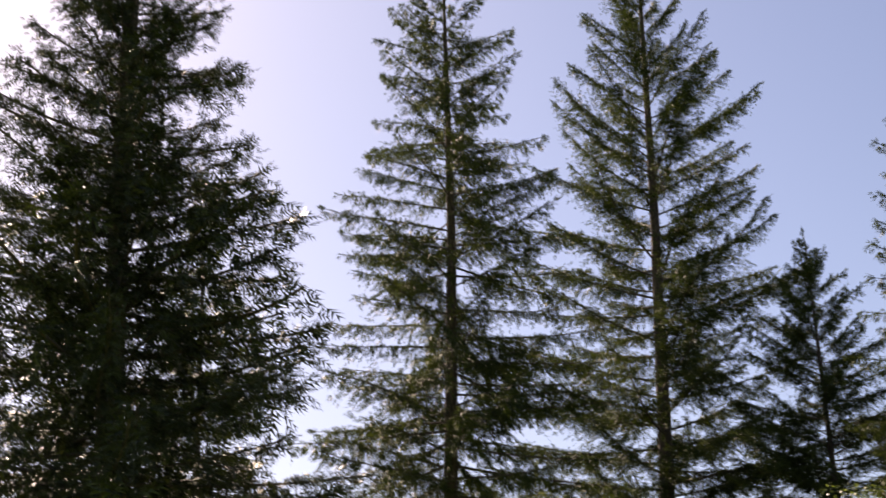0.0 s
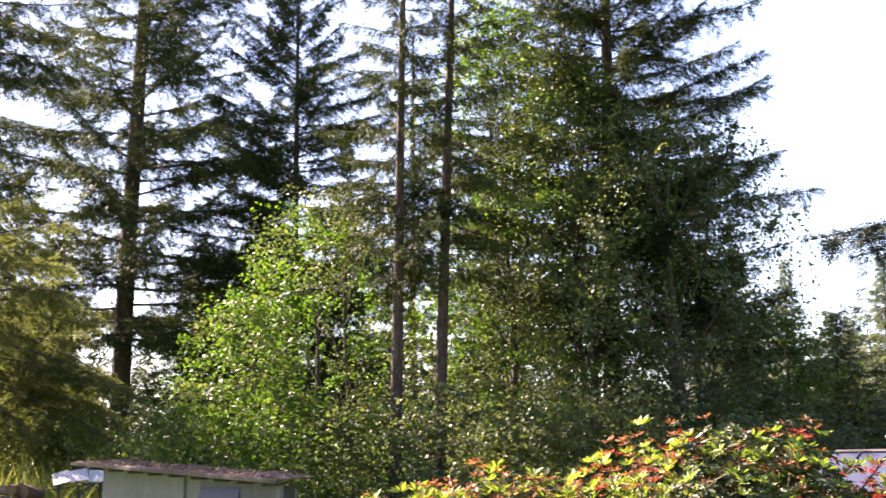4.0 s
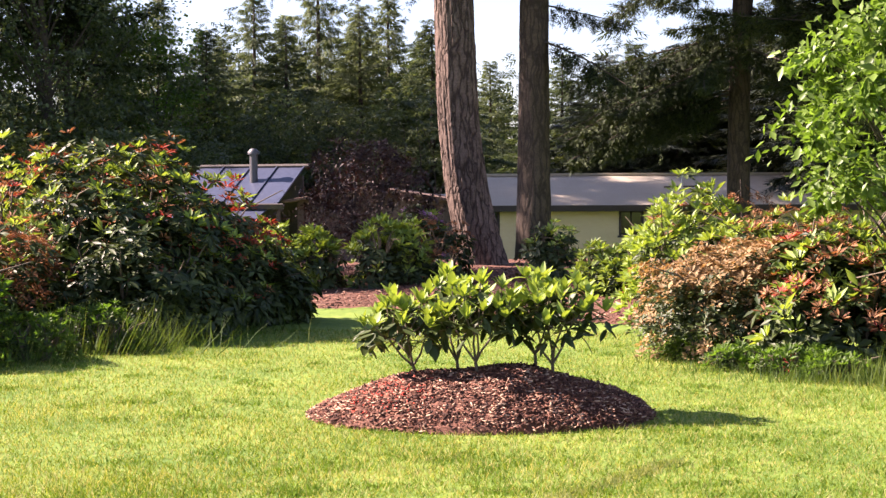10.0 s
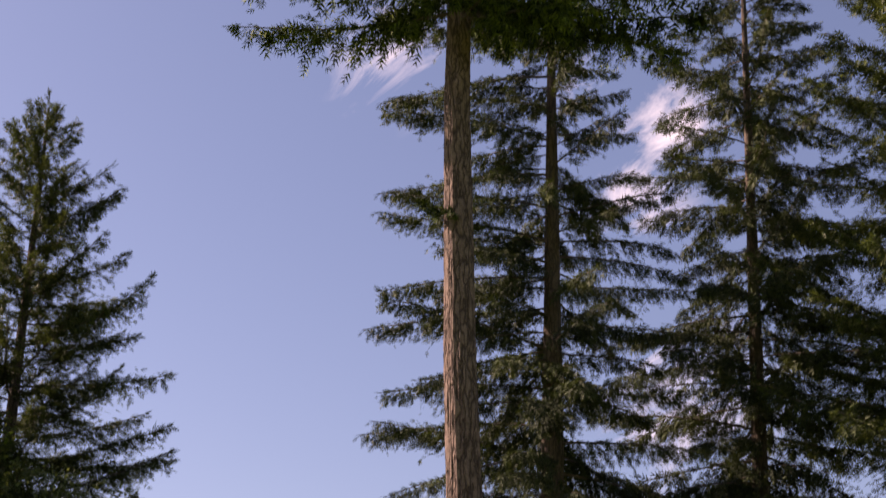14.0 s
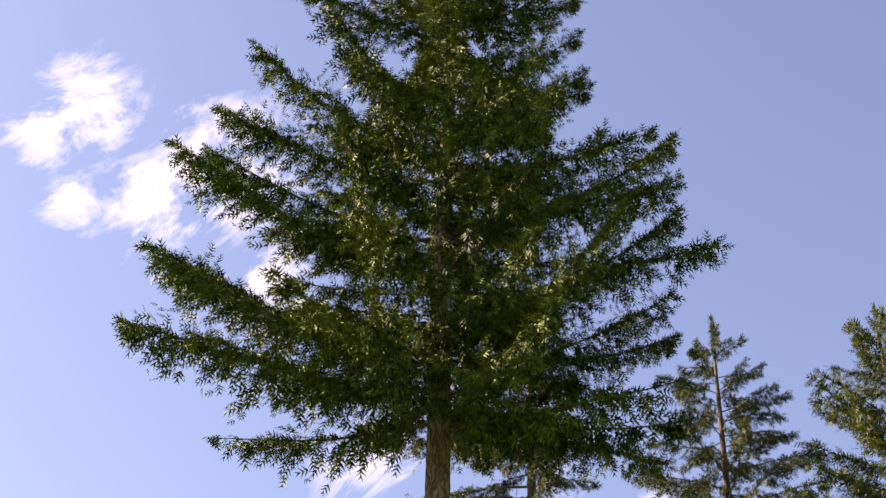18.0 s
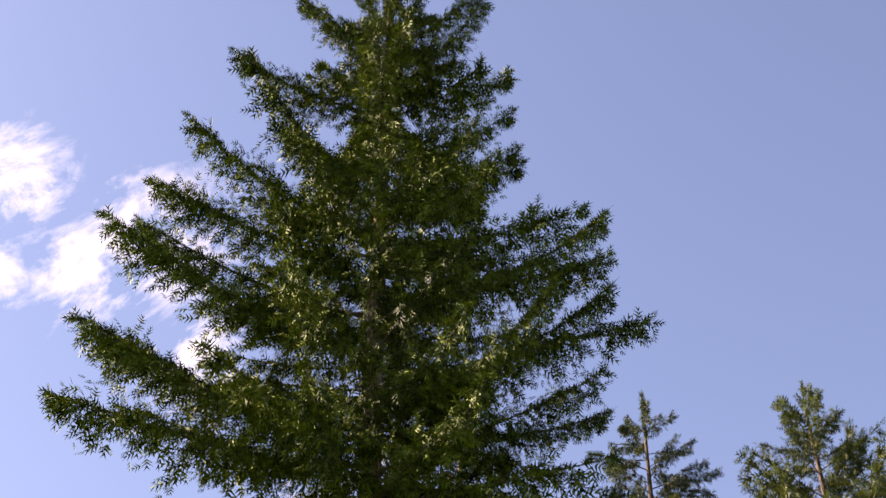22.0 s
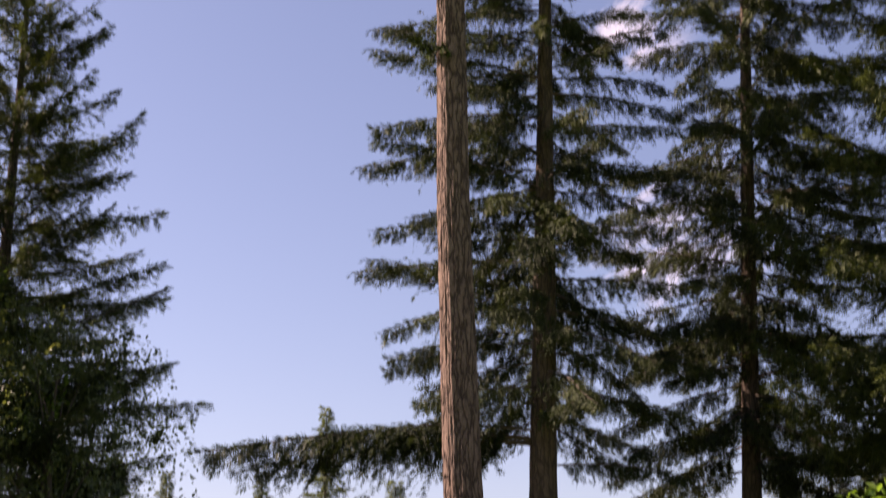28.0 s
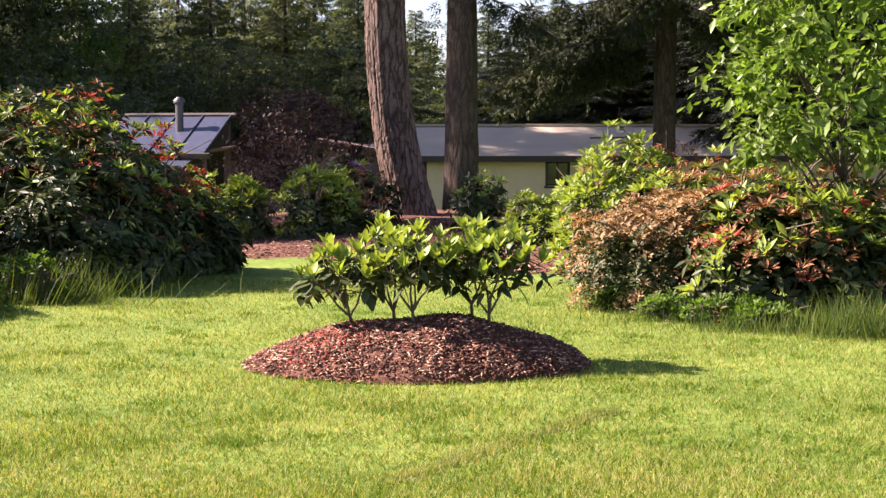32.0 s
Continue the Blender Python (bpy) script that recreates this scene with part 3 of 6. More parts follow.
hero, hero_c, hero_r = conifer("tall fir with a bare sunlit trunk and full green crown", -1.22, 27.0, 55.1, 0.39, 32.6, 5.9, "hero", 104, 11, vary=(0.62, 1.08), slim=0.2, inner=44, flare=0.22,
                               lean=((0, 0.1), (0.6, -0.05), (1.5, -0.26), (2.7, -0.41), (6.4, -0.54), (10.7, -0.66), (16.5, -0.72), (22, -0.6), (40, 0.08)),
                               base=0.25, power=0.72, pitch_low=2, pitch_top=46, bark=M_bark, rough=0.045, n=150, rings=260, low=0.75, ridges=(9, 17, 31),
                               extra=SIDE_BOUGHS + TOP_BOUGHS + ((13.7, 205, 0.8, 5), (13.65, 250, 0.6, -10), (13.8, 160, 0.6, 10)))
conifer("thick-trunked fir with drooping boughs behind the planting bed", 0.76, 34.0, 35.0, 0.4, 10.0, 4.4, "weeping", 125, 23, base=0.0, rough=0.04, n=36, rings=100, lean=((0, 0), (6, 0.02), (13, 0.2), (25, 0.45)), flare=0.15,
        power=0.6, pitch_low=-8, pitch_top=25, extra=((7.3, 187, 7.9, 7.0), (7.2, 184, 7.0, 6.0), (7.5, 191, 5.4, 8.0), (5.9, 28, 2.4, -4), (5.1, 318, 3.0, -18), (6.7, 350, 3.4, 5)) + tuple((9.6 + 0.95 * q, 165 + 30 * (q * 0.618 % 1), 4.0 + 0.8 * (q * 0.38 % 1), (4, 26, 12)[q % 3]) for q in range(14)))
conifer("slender fir with a thin trunk beside the yellow house", 8.5, 37.0, 35.0, 0.3, 8.0, 4.7, "weeping", 140, 31, lean=((0, 0), (5, 0.03), (10, 0.25), (18, 0.62), (28, 1.05)), base=-0.4, inner=34, power=0.42, pitch_low=-10, pitch_top=30, bark=M_bark_dark, flare=0.12,
        extra=tuple((4.3 + 0.21 * q, 160 + 47 * (q * 0.618 % 1), 3.4 + 1.6 * (q * 0.38 % 1), -14 + 2 * (q % 4)) for q in range(9)) + ((5.2, 215, 4.0, -12), (5.8, 245, 3.8, -12), (5.5, 300, 3.2, -14), (4.1, 186, 4.4, -9), (4.4, 194, 3.4, -8), (5.2, 12, 2.6, -16)))
conifer("broad fir with dense dark green crown", 17.3, 36.0, 34.3, 0.3, 3.0, 7.2, "dark", 165, 37, base=-0.3, power=0.55, pitch_low=-12, pitch_top=40)
# the row beyond the log pile
conifer("big dense fir, dark against the bright sky", -60.4, 9.5, 37.5, 0.12, 2.0, 1.96, "near_dark", 240, 41, power=0.8, inner=70, pitch_low=-8, pitch_top=38)
conifer("thin fir with sparse hanging boughs", -47.3, 42.0, 31.6, 0.3, 11.0, 5.6, "sparse", 140, 43, lean=((0, 0), (8.2, 0.05), (18.3, 0.55), (28, 0.55)), power=0.55, pitch_low=-4, pitch_top=30)
conifer("fir with upswept branches and an open crown", -39.1, 70.0, 32.6, 0.5, 5.0, 10.0, "open", 150, 47, lean=((0, 0), (12, 0.33), (30, 1.17), (45, 1.5)), power=0.5, pitch_low=-2, pitch_top=58)
conifer("small narrow fir behind its taller neighbour", -32.5, 66.0, 20.4, 0.24, 3.0, 7.4, "dark", 165, 53, power=0.62)
conifer("slender forest fir with a long bare trunk", -28.6, 41.0, 24.5, 0.2, 7.5, 2.8, "sparse", 74, 59, power=0.5, lean=((0, 0), (20, 0.3)))
conifer("slender forest fir with a long bare trunk", -27.0, 41.5, 26.3, 0.2, 8.0, 2.9, "sparse", 76, 61, power=0.55, lean=((0, 0), (21, 0.7)))
conifer("young forest fir among taller ones", -27.9, 58.0, 17.0, 0.16, 3.0, 3.0, "sparse", 60, 67, power=0.6)
conifer("tall fir above a thicket of broadleaves", -20.2, 47.0, 27.6, 0.34, 5.0, 7.2, "dark", 160, 71, power=0.58, pitch_low=-6, pitch_top=42)
# pale spruces stand in for sunlit boughs of the open-crowned fir
conifer("spruce, its low pale boughs standing in for a fir's sunlit ones", -43.8, 46.0, 11.8, 0.26, 2.4, 5.6, "pale", 70, 73, power=0.6, pitch_low=-14, pitch_top=20, name="spruce_tree")
conifer("made-up young spruce in place of a fir's sunlit boughs", -41.6, 48.0, 7.5, 0.2, 0.8, 4.0, "pale", 46, 75, power=0.6, pitch_low=-14, pitch_top=20, name="spruce_tree")
# trees beyond, lower on the horizon; one at -57 is unseen, added to shade the lawn
BEYOND = ((-6.0, 56, 7.2, "pale_wood", 4.4), (-8.8, 54, 6.6, "pale_wood", 4.2), (-11.8, 52, 6.2, "pale_wood", 4.2), (-3.2, 54, 6.6, "pale_wood", 4.6),
          (-7.6, 60, 10.8, "pale_wood", 3.4), (-10.0, 57, 8.4, "pale_wood", 3.4), (-13.6, 62, 8.2, "pale_wood", 3.2), (-4.9, 58, 8.0, "pale_wood", 3.8), (-12.0, 66, 6.2, "pale_wood", 3.8),
          (-2.4, 64, 5.6, "pale_wood", 3.8), (1.8, 60, 5.2, "pale_wood", 4.4), (4.6, 56, 5.6, "wood", 5.0), (7.2, 52, 6.4, "wood", 5.2), (10.4, 50, 8.0, "wood", 5.4),
          (13.2, 50, 9.0, "wood", 4.6), (15.6, 54, 8.0, "wood", 4.4), (20.0, 50, 9.5, "wood", 4.6), (-50.3, 88, 11.0, "wood", 3.4), (-48.9, 92, 9.2, "wood", 3.2),
          (-52.5, 84, 10.5, "wood", 3.6), (-55.0, 90, 11.5, "wood", 4.0), (-45.0, 74, 8.5, "wood", 3.6), (-41.5, 70, 9.0, "wood", 4.0), (-36.0, 66, 9.5, "wood", 4.0),
          # last in this row: the unseen tree that shades the lawn
          (-34.0, 72, 11.0, "wood", 4.0), (-30.5, 70, 13.0, "wood", 4.0), (-25.0, 66, 12.0, "wood", 4.2), (-15.5, 64, 8.8, "pale_wood", 4.0), (-45.7, 64, 12.0, "pale_wood", 4.6), (-43.0, 72, 11.0, "wood", 4.0), (-51.5, 78, 7.0, "pale_wood", 3.6), (9.0, 62, 7.0, "wood", 4.6), (-62.0, 60, 14.0, "wood", 4.2), (-57.0, 38, 24.0, "wood", 4.6),
          (-9.0, 70, 6.6, "pale_wood", 4.2), (-6.2, 72, 6.8, "pale_wood", 4.2), (-11.2, 74, 6.0, "pale_wood", 4.2), (-1.0, 74, 5.0, "pale_wood", 4.2), (-16.8, 70, 7.6, "wood", 4.2), (-3.6, 70, 6.2, "pale_wood", 4.2),
          # trees behind the house, in needles coloured dark for the shade there
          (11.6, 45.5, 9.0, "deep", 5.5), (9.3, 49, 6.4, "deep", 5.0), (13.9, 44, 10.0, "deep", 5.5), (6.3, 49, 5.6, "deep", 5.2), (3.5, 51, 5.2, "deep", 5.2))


def far_crown(mat, seed, H=10.0, w=3.5, count=230):
    """The crown of a conifer seen from afar: tiers of drooping boughs set with hanging sprays, as one mesh."""
    r = np.random.default_rng(seed)
    T, D, S = [], [], []
    for k in range(count):
        u = (k + r.random()) / count
        ln = max(0.25, w * (1 - u) ** 0.9 * r.uniform(0.6, 1.15))
        a = k * 2.39996 + r.normal(0, 0.4)
        fall = 0.32 - 0.75 * u + r.normal(0, 0.1)
        m = int(ln * 24) + 8
        s = r.random(m) ** 0.8
        side = r.normal(0, 0.2, m) * ln * (1.1 - s)
        out = s * ln
        T.append(np.stack([np.cos(a) * out - np.sin(a) * side, np.sin(a) * out + np.cos(a) * side, H * (0.04 + 0.95 * u) - fall * out - 0.1 * out * s - 0.3 * np.abs(side)], 1))
        turn = a + np.sign(side) * r.uniform(0.3, 1.0, m)
        D.append(np.stack([np.cos(turn), np.sin(turn), -0.25 - 0.6 * r.random(m)], 1))
        S.append(r.uniform(0.2, 0.4, m) * (1.2 - 0.6 * u))
    T, D, S = np.concatenate(T), np.concatenate(D), np.concatenate(S)
    V, F = spread(SPRAY_V, SPRAY_F, frames(D, spin=r.normal(0, 0.7, len(D))), S, T)
    return np_mesh("crown", V, F, mat)


FAR = {"wood": [far_crown(M_needle_dark, 240 + k) for k in range(4)], "deep": [far_crown(M_needle_shade, 260 + k) for k in range(2)], "pale_wood": [far_crown(M_needle_mid, 250 + k) for k in range(3)]}
for k, (az, dist, el, style, w) in enumerate(BEYOND):
    x, y = polar(az, dist)
    H = EYE + dist * math.tan(radians(el)) - gz(x, y)
    tree = thing("conifer", "conifer standing in the woods beyond the garden", "tree", x, y, gz(x, y), 97 * k, group="woods beyond the garden")
    V, F = tube([[0, 0, -0.2], [0.05, 0, 0.5 * H], [0, 0, 0.97 * H]], [0.17, 0.1, 0.02], 8)
    part("trunk", np_mesh("trunk", V, F, M_bark_dark, True), M_bark_dark, tree)
    crown = tagged(part("crown", FAR[style][k % len(FAR[style])], None, tree), kind="stuff")
    crown.matrix_local = Matrix.Diagonal((w / 3.5, w / 3.5, H / 10.0, 1))


dead_x, dead_y = polar(8.6, 35.6)
dead = thing("dead_sapling", "dead brown sapling by the slender fir", "tree", dead_x, dead_y, gz(dead_x, dead_y))
V, F = tube([[0, 0, -0.1], [0.05, 0, 1.2], [0.0, 0, 2.6]], [0.04, 0.03, 0.012], 6)
part("trunk", np_mesh("trunk", V, F, M_twig, True), M_twig, dead)
for k in range(9):
    ob = part("dead_bough", bough_kit("dead", 0)[k % 3], None, dead)
    ob.matrix_local = pose(0, 0, 1.5 + 0.12 * k, 0, 0, k * 137) @ pose(0, 0, 0, 0, 10, 0) @ Matrix.Diagonal((0.7, 0.7, 0.7, 1))


def distant_woods():
    """The far edge of the forest, out of reach behind everything else."""
    r = np.random.default_rng(290)
    T, D, S = [], [], []
    for k in range(150):
        az = -72 + 106 * (k + r.random()) / 150
        x, y = polar(az, r.uniform(84, 112))
        H = r.uniform(9.0, 15.0) + (3.0 if az < -42 else 0.0)
        n = 420
        h = H * (1 - r.random(n) ** 0.55 * 0.98)
        a = r.uniform(0, 6.28, n)
        rad = 3.4 * (1 - h / H) ** 0.8 * r.random(n) ** 0.5 + 0.1
        T.append(np.stack([x + np.cos(a) * rad, y + np.sin(a) * rad, h], 1))
        D.append(np.stack([np.cos(a), np.sin(a), r.normal(-0.25, 0.3, n)], 1))
        S.append(r.uniform(1.0, 1.9, n) * (0.45 + 0.55 * (1 - h / H)))
    T, D, S = np.concatenate(T), np.concatenate(D), np.concatenate(S)
    V, F = spread(SPRAY_V, SPRAY_F, frames(D, spin=r.normal(0, 0.8, len(D))), S, T)
    tagged(new("distant_woods", np_mesh("distant_woods", V, F, M_needle_dark)), "dark conifer woods far behind the garden", "woods", kind="stuff")


distant_woods()

# ---- broadleaf trees and thickets ----
LEAF_V = np.array([[0, 0, 0], [0.5, 0.5, 0.05], [0.5, 0, -0.06], [0.5, -0.5, 0.05], [1, 0, -0.04]])
LEAF_F = np.array([[0, 2, 1], [0, 3, 2], [1, 2, 4], [2, 3, 4]])


def clump_mesh(name, mat, seed, count, size, leaf, width=0.6):
    """A spray of leaves about one twig end, flattened, with ragged edges."""
    r = np.random.default_rng(seed)
    d = r.normal(0, 1, (count, 3))
    d /= np.linalg.norm(d, axis=1, keepdims=True)
    p = d * (size * r.random(count) ** 0.55)[:, None] * np.array([1, 1, 0.62])
    p += 0.3 * size * np.sin(p * 3.1 / size + seed)
    q = d * 0.6 + r.normal(0, 0.6, (count, 3)) + np.array([0, 0, -0.35])
    V, F = spread(LEAF_V * np.array([1, width, 1]), LEAF_F if leaf > 0.13 else np.array([[0, 3, 1], [1, 3, 4]]), frames(q, spin=r.normal(0, 0.7, count)), leaf * r.uniform(0.6, 1.25, count), p)
    return np_mesh(name, V, F, mat)


CLUMPS = {
    "alder": [clump_mesh("leaf_clump", M_leaf, 300 + k, 240, 0.95, 0.125, 0.7) for k in range(4)],
    "bright": [clump_mesh("leaf_clump", M_leaf_bright, 320 + k, 230, 0.95, 0.125, 0.7) for k in range(4)],
    "under": [clump_mesh("leaf_clump", M_leaf_dark, 340 + k, 260, 0.95, 0.125, 0.7) for k in range(4)],
    "red": [clump_mesh("leaf_clump", M_leaf_red, 360 + k, 170, 0.42, 0.085, 0.35) for k in range(4)],
    "near": [clump_mesh("leaf_clump", M_leaf_cherry, 380 + k, 78, 0.4, 0.14, 0.46) for k in range(4)],
}


def broadleaf(label, az, dist, top, width, kinds, count, seed, base_h=1.0, stems=1, name="broadleaf_tree", group="broadleaf trees", r0=0.12, size=1.0, squash=1.0, z=None, kind=""):
    """A tree or thicket: stems that fork into limbs, each limb ending in clumps of leaves over an uneven outline."""
    x, y = polar(az, dist)
    z0 = gz(x, y) if z is None else z
    r = np.random.default_rng(seed)
    tree = thing(name, label, "tree" if name.endswith("tree") else "shrub", x, y, z0, group=group, kind=kind)
    wood, ends = [], []
    for s in range(stems):
        a = r.uniform(0, 6.28)
        out = 0.0 if stems == 1 else width * 0.3
        foot = np.array([math.cos(a) * out * 0.4, math.sin(a) * out * 0.4, -0.1])
        head = np.array([math.cos(a) * out, math.sin(a) * out, top * r.uniform(0.72, 0.92)])
        t = np.linspace(0, 1, 8)[:, None]
        P = foot + (head - foot) * t + np.sin(t * 5 + a) * np.array([0.02, 0.015, 0]) * top
        V, F = tube(P, r0 * (1 - 0.85 * t[:, 0]), 8)
        part("trunk" if stems == 1 else "stem", np_mesh("stem", V, F, M_twig, True), M_twig, tree)
        ends.append((P, head))
    lobes = r.normal(0, 1, (7, 3))
    lobes /= np.linalg.norm(lobes, axis=1, keepdims=True)
    for k in range(count):
        h = base_h + (top - base_h) * (k + r.random()) / count
        v = (h - base_h) / max(0.1, top - base_h)
        prof = math.sin(math.pi * min(1, 0.22 + 0.74 * v)) ** 0.7
        a = k * 2.39996 + r.normal(0, 0.4)
        d = np.array([math.cos(a), math.sin(a), v - 0.5])
        bump = 0.75 + 0.5 * max(0.0, float((lobes @ d).max()) - 0.4)
        rad = width * prof * bump * r.uniform(0.35, 1.0) ** 0.5
        end = np.array([math.cos(a) * rad, math.sin(a) * rad * squash, h])
        P, head = ends[k % stems]
        j = min(6, max(1, int(7 * max(0.05, (h - 0.25 * rad) / top) * 0.9)))
        if k % 3 == 0:
            mid = (P[j] + end) / 2 + np.array([0, 0, 0.08 * rad])
            wood.append(tube([P[j], mid, end], [r0 * 0.3 * (1 - v * 0.6) + 0.004, r0 * 0.16 + 0.003, 0.004], 5))
        me = CLUMPS[kinds[int(r.integers(len(kinds)))]][int(r.integers(4))]
        ob = tagged(part("leaf_clump", me, None, tree), kind="stuff")
        sc = size * r.uniform(0.7, 1.25)
        ob.matrix_local = Matrix.Translation(end) @ pose(0, 0, 0, r.uniform(-25, 25), r.uniform(-25, 25), r.uniform(0, 360)) @ Matrix.Diagonal((sc, sc, sc * 0.9, 1))
    if name == "thicket":
        V, F = stack(wood)
        tagged(part("branchwork", np_mesh("branchwork", V, F, M_twig, True), M_twig, tree), kind="stuff")
    else:
        for V, F in wood:
            part("limb", np_mesh("limb", V, F, M_twig, True), M_twig, tree)
    return tree


broadleaf("sunlit green maple sapling at the wood's edge", -31.2, 44.0, 9.8, 2.7, ("bright", "alder"), 72, 401, base_h=1.2, stems=2)
broadleaf("young bright green alder among firs", -34.5, 43.0, 6.5, 2.3, ("bright", "alder"), 50, 403, base_h=0.8, stems=2)
broadleaf("tall alder with light green sunlit leaves", -24.4, 45.0, 16.0, 2.6, ("bright", "bright", "alder"), 120, 405, base_h=3.0, stems=1, r0=0.16)
broadleaf("big leafy alder in the dense thicket", -22.0, 44.0, 14.0, 3.3, ("alder", "alder", "bright", "under"), 130, 407, base_h=1.5, stems=2, r0=0.16)
broadleaf("tall dark leafy tree with lobed outline", -16.6, 45.0, 13.0, 2.7, ("under", "under", "alder"), 84, 409, base_h=2.0, stems=1, r0=0.2)
broadleaf("dark leafy tree with lobed outline", -18.8, 43.0, 12.5, 3.4, ("under", "under", "alder"), 118, 411, base_h=1.0, stems=2, r0=0.18)
broadleaf("light green tree in front of the woods", -14.2, 48.0, 8.0, 2.3, ("alder", "bright", "bright"), 74, 413, base_h=0.8, stems=2)
for k, (az, dist, top, w, kinds) in enumerate(((-36.5, 42, 3.6, 2.6, ("alder", "bright")), (-33.0, 41, 3.4, 2.6, ("bright", "alder")), (-29.5, 41, 3.6, 2.8, ("under", "alder")),
                                              (-26.0, 40, 3.8, 3.0, ("under",)), (-22.5, 40, 3.8, 3.0, ("under", "alder")), (-19.0, 40, 4.2, 3.0, ("under",)),
                                              (-15.6, 41, 4.4, 2.8, ("under", "under", "alder")), (-12.6, 44, 4.2, 2.8, ("alder", "under")), (-40.5, 46, 3.2, 2.6, ("alder",)),
                                              (-49.5, 66, 4.6, 3.0, ("alder", "under")), (-53.0, 62, 4.6, 3.2, ("under", "alder")), (-45.5, 62, 4.4, 3.0, ("under",)),
                                              (-9.5, 49, 5.4, 2.8, ("under", "alder")), (-6.5, 50, 5.2, 2.8, ("under",)), (-3.5, 49, 5.6, 2.8, ("under",)), (-11.2, 51, 6.0, 3.0, ("under", "alder")), (-8.0, 52, 6.0, 3.0, ("under",)),
                                              (3.0, 52, 4.0, 3.0, ("under",)), (6.0, 52, 4.0, 3.0, ("under",)), (12.0, 46, 4.8, 3.0, ("under",)), (15.5, 44, 5.0, 3.0, ("under",)),
                                              (-57.0, 46, 4.4, 3.4, ("under",)), (-62.0, 45, 4.4, 3.4, ("under",)))):
    broadleaf("leafy green thicket at the foot of the trees", az, dist, top, w, kinds, 34, 430 + k, base_h=0.25, stems=3, name="thicket", group="thickets under the trees", r0=0.05)
broadleaf("bright green cherry tree with broad hanging leaves", 15.0, 15.0, 3.55, 1.22, ("near",), 84, 460, base_h=1.55, stems=1, r0=0.045, name="cherry_tree")
broadleaf("dark purple-leaved ornamental maple in the planting bed", -5.6, 25.5, 2.15, 1.15, ("red",), 80, 462, base_h=0.5, stems=3, r0=0.05, name="purple_maple_tree")


# ---- rhododendrons and azaleas ----
def whorl(seed, n, leaf, width, lift, droop):
    """Leaves set round one shoot end."""
    r = np.random.default_rng(seed)
    a = np.arange(n) * 2.39996 + r.normal(0, 0.2, n)
    up = lift + r.normal(0, 0.22, n)
    q = np.stack([np.cos(a), np.sin(a), up], 1)
    return spread(LEAF_V * np.array([1, width, 1]), LEAF_F, frames(q, spin=r.normal(0, 0.35, n)), leaf * r.uniform(0.7, 1.2, n), q * 0.02)


def whorl_set(leaf, width, lift, n=8, droop=0.0):
    return [whorl(500 + k, n + k % 3, leaf, width, lift, droop) for k in range(5)]


W_NEW, W_OLD = whorl_set(0.13, 0.34, 0.75), whorl_set(0.135, 0.36, -0.12, 9)
W_SPENT, W_FINE = whorl_set(0.075, 0.3, 0.5, 10), whorl_set(0.06, 0.42, 0.4, 10)


def dome(r, n, w, d, h, lobes, fill=0.55):
    """Points over an uneven rounded mass, some inside it, and the way out of it at each."""
    u = r.normal(0, 1, (n, 3))
    u /= np.linalg.norm(u, axis=1, keepdims=True)
    u[:, 2] = np.abs(u[:, 2])
    lump = 1 + 0.42 * np.max(u @ lobes.T, axis=1) ** 2 - 0.36 + 0.09 * np.sin(u[:, 0] * 9 + lobes[0, 0] * 9) * np.sin(u[:, 1] * 8) + 0.05 * np.sin(u[:, 2] * 15 + lobes[1, 0] * 9)
    depth = np.where(r.random(n) < fill, r.uniform(0.86, 1.07, n), r.uniform(0.55, 0.92, n))
    shape = np.sign(u) * np.abs(u) ** np.array([0.85, 0.85, 0.8])
    return shape * np.array([w, d, h]) * (lump * depth)[:, None], u, depth


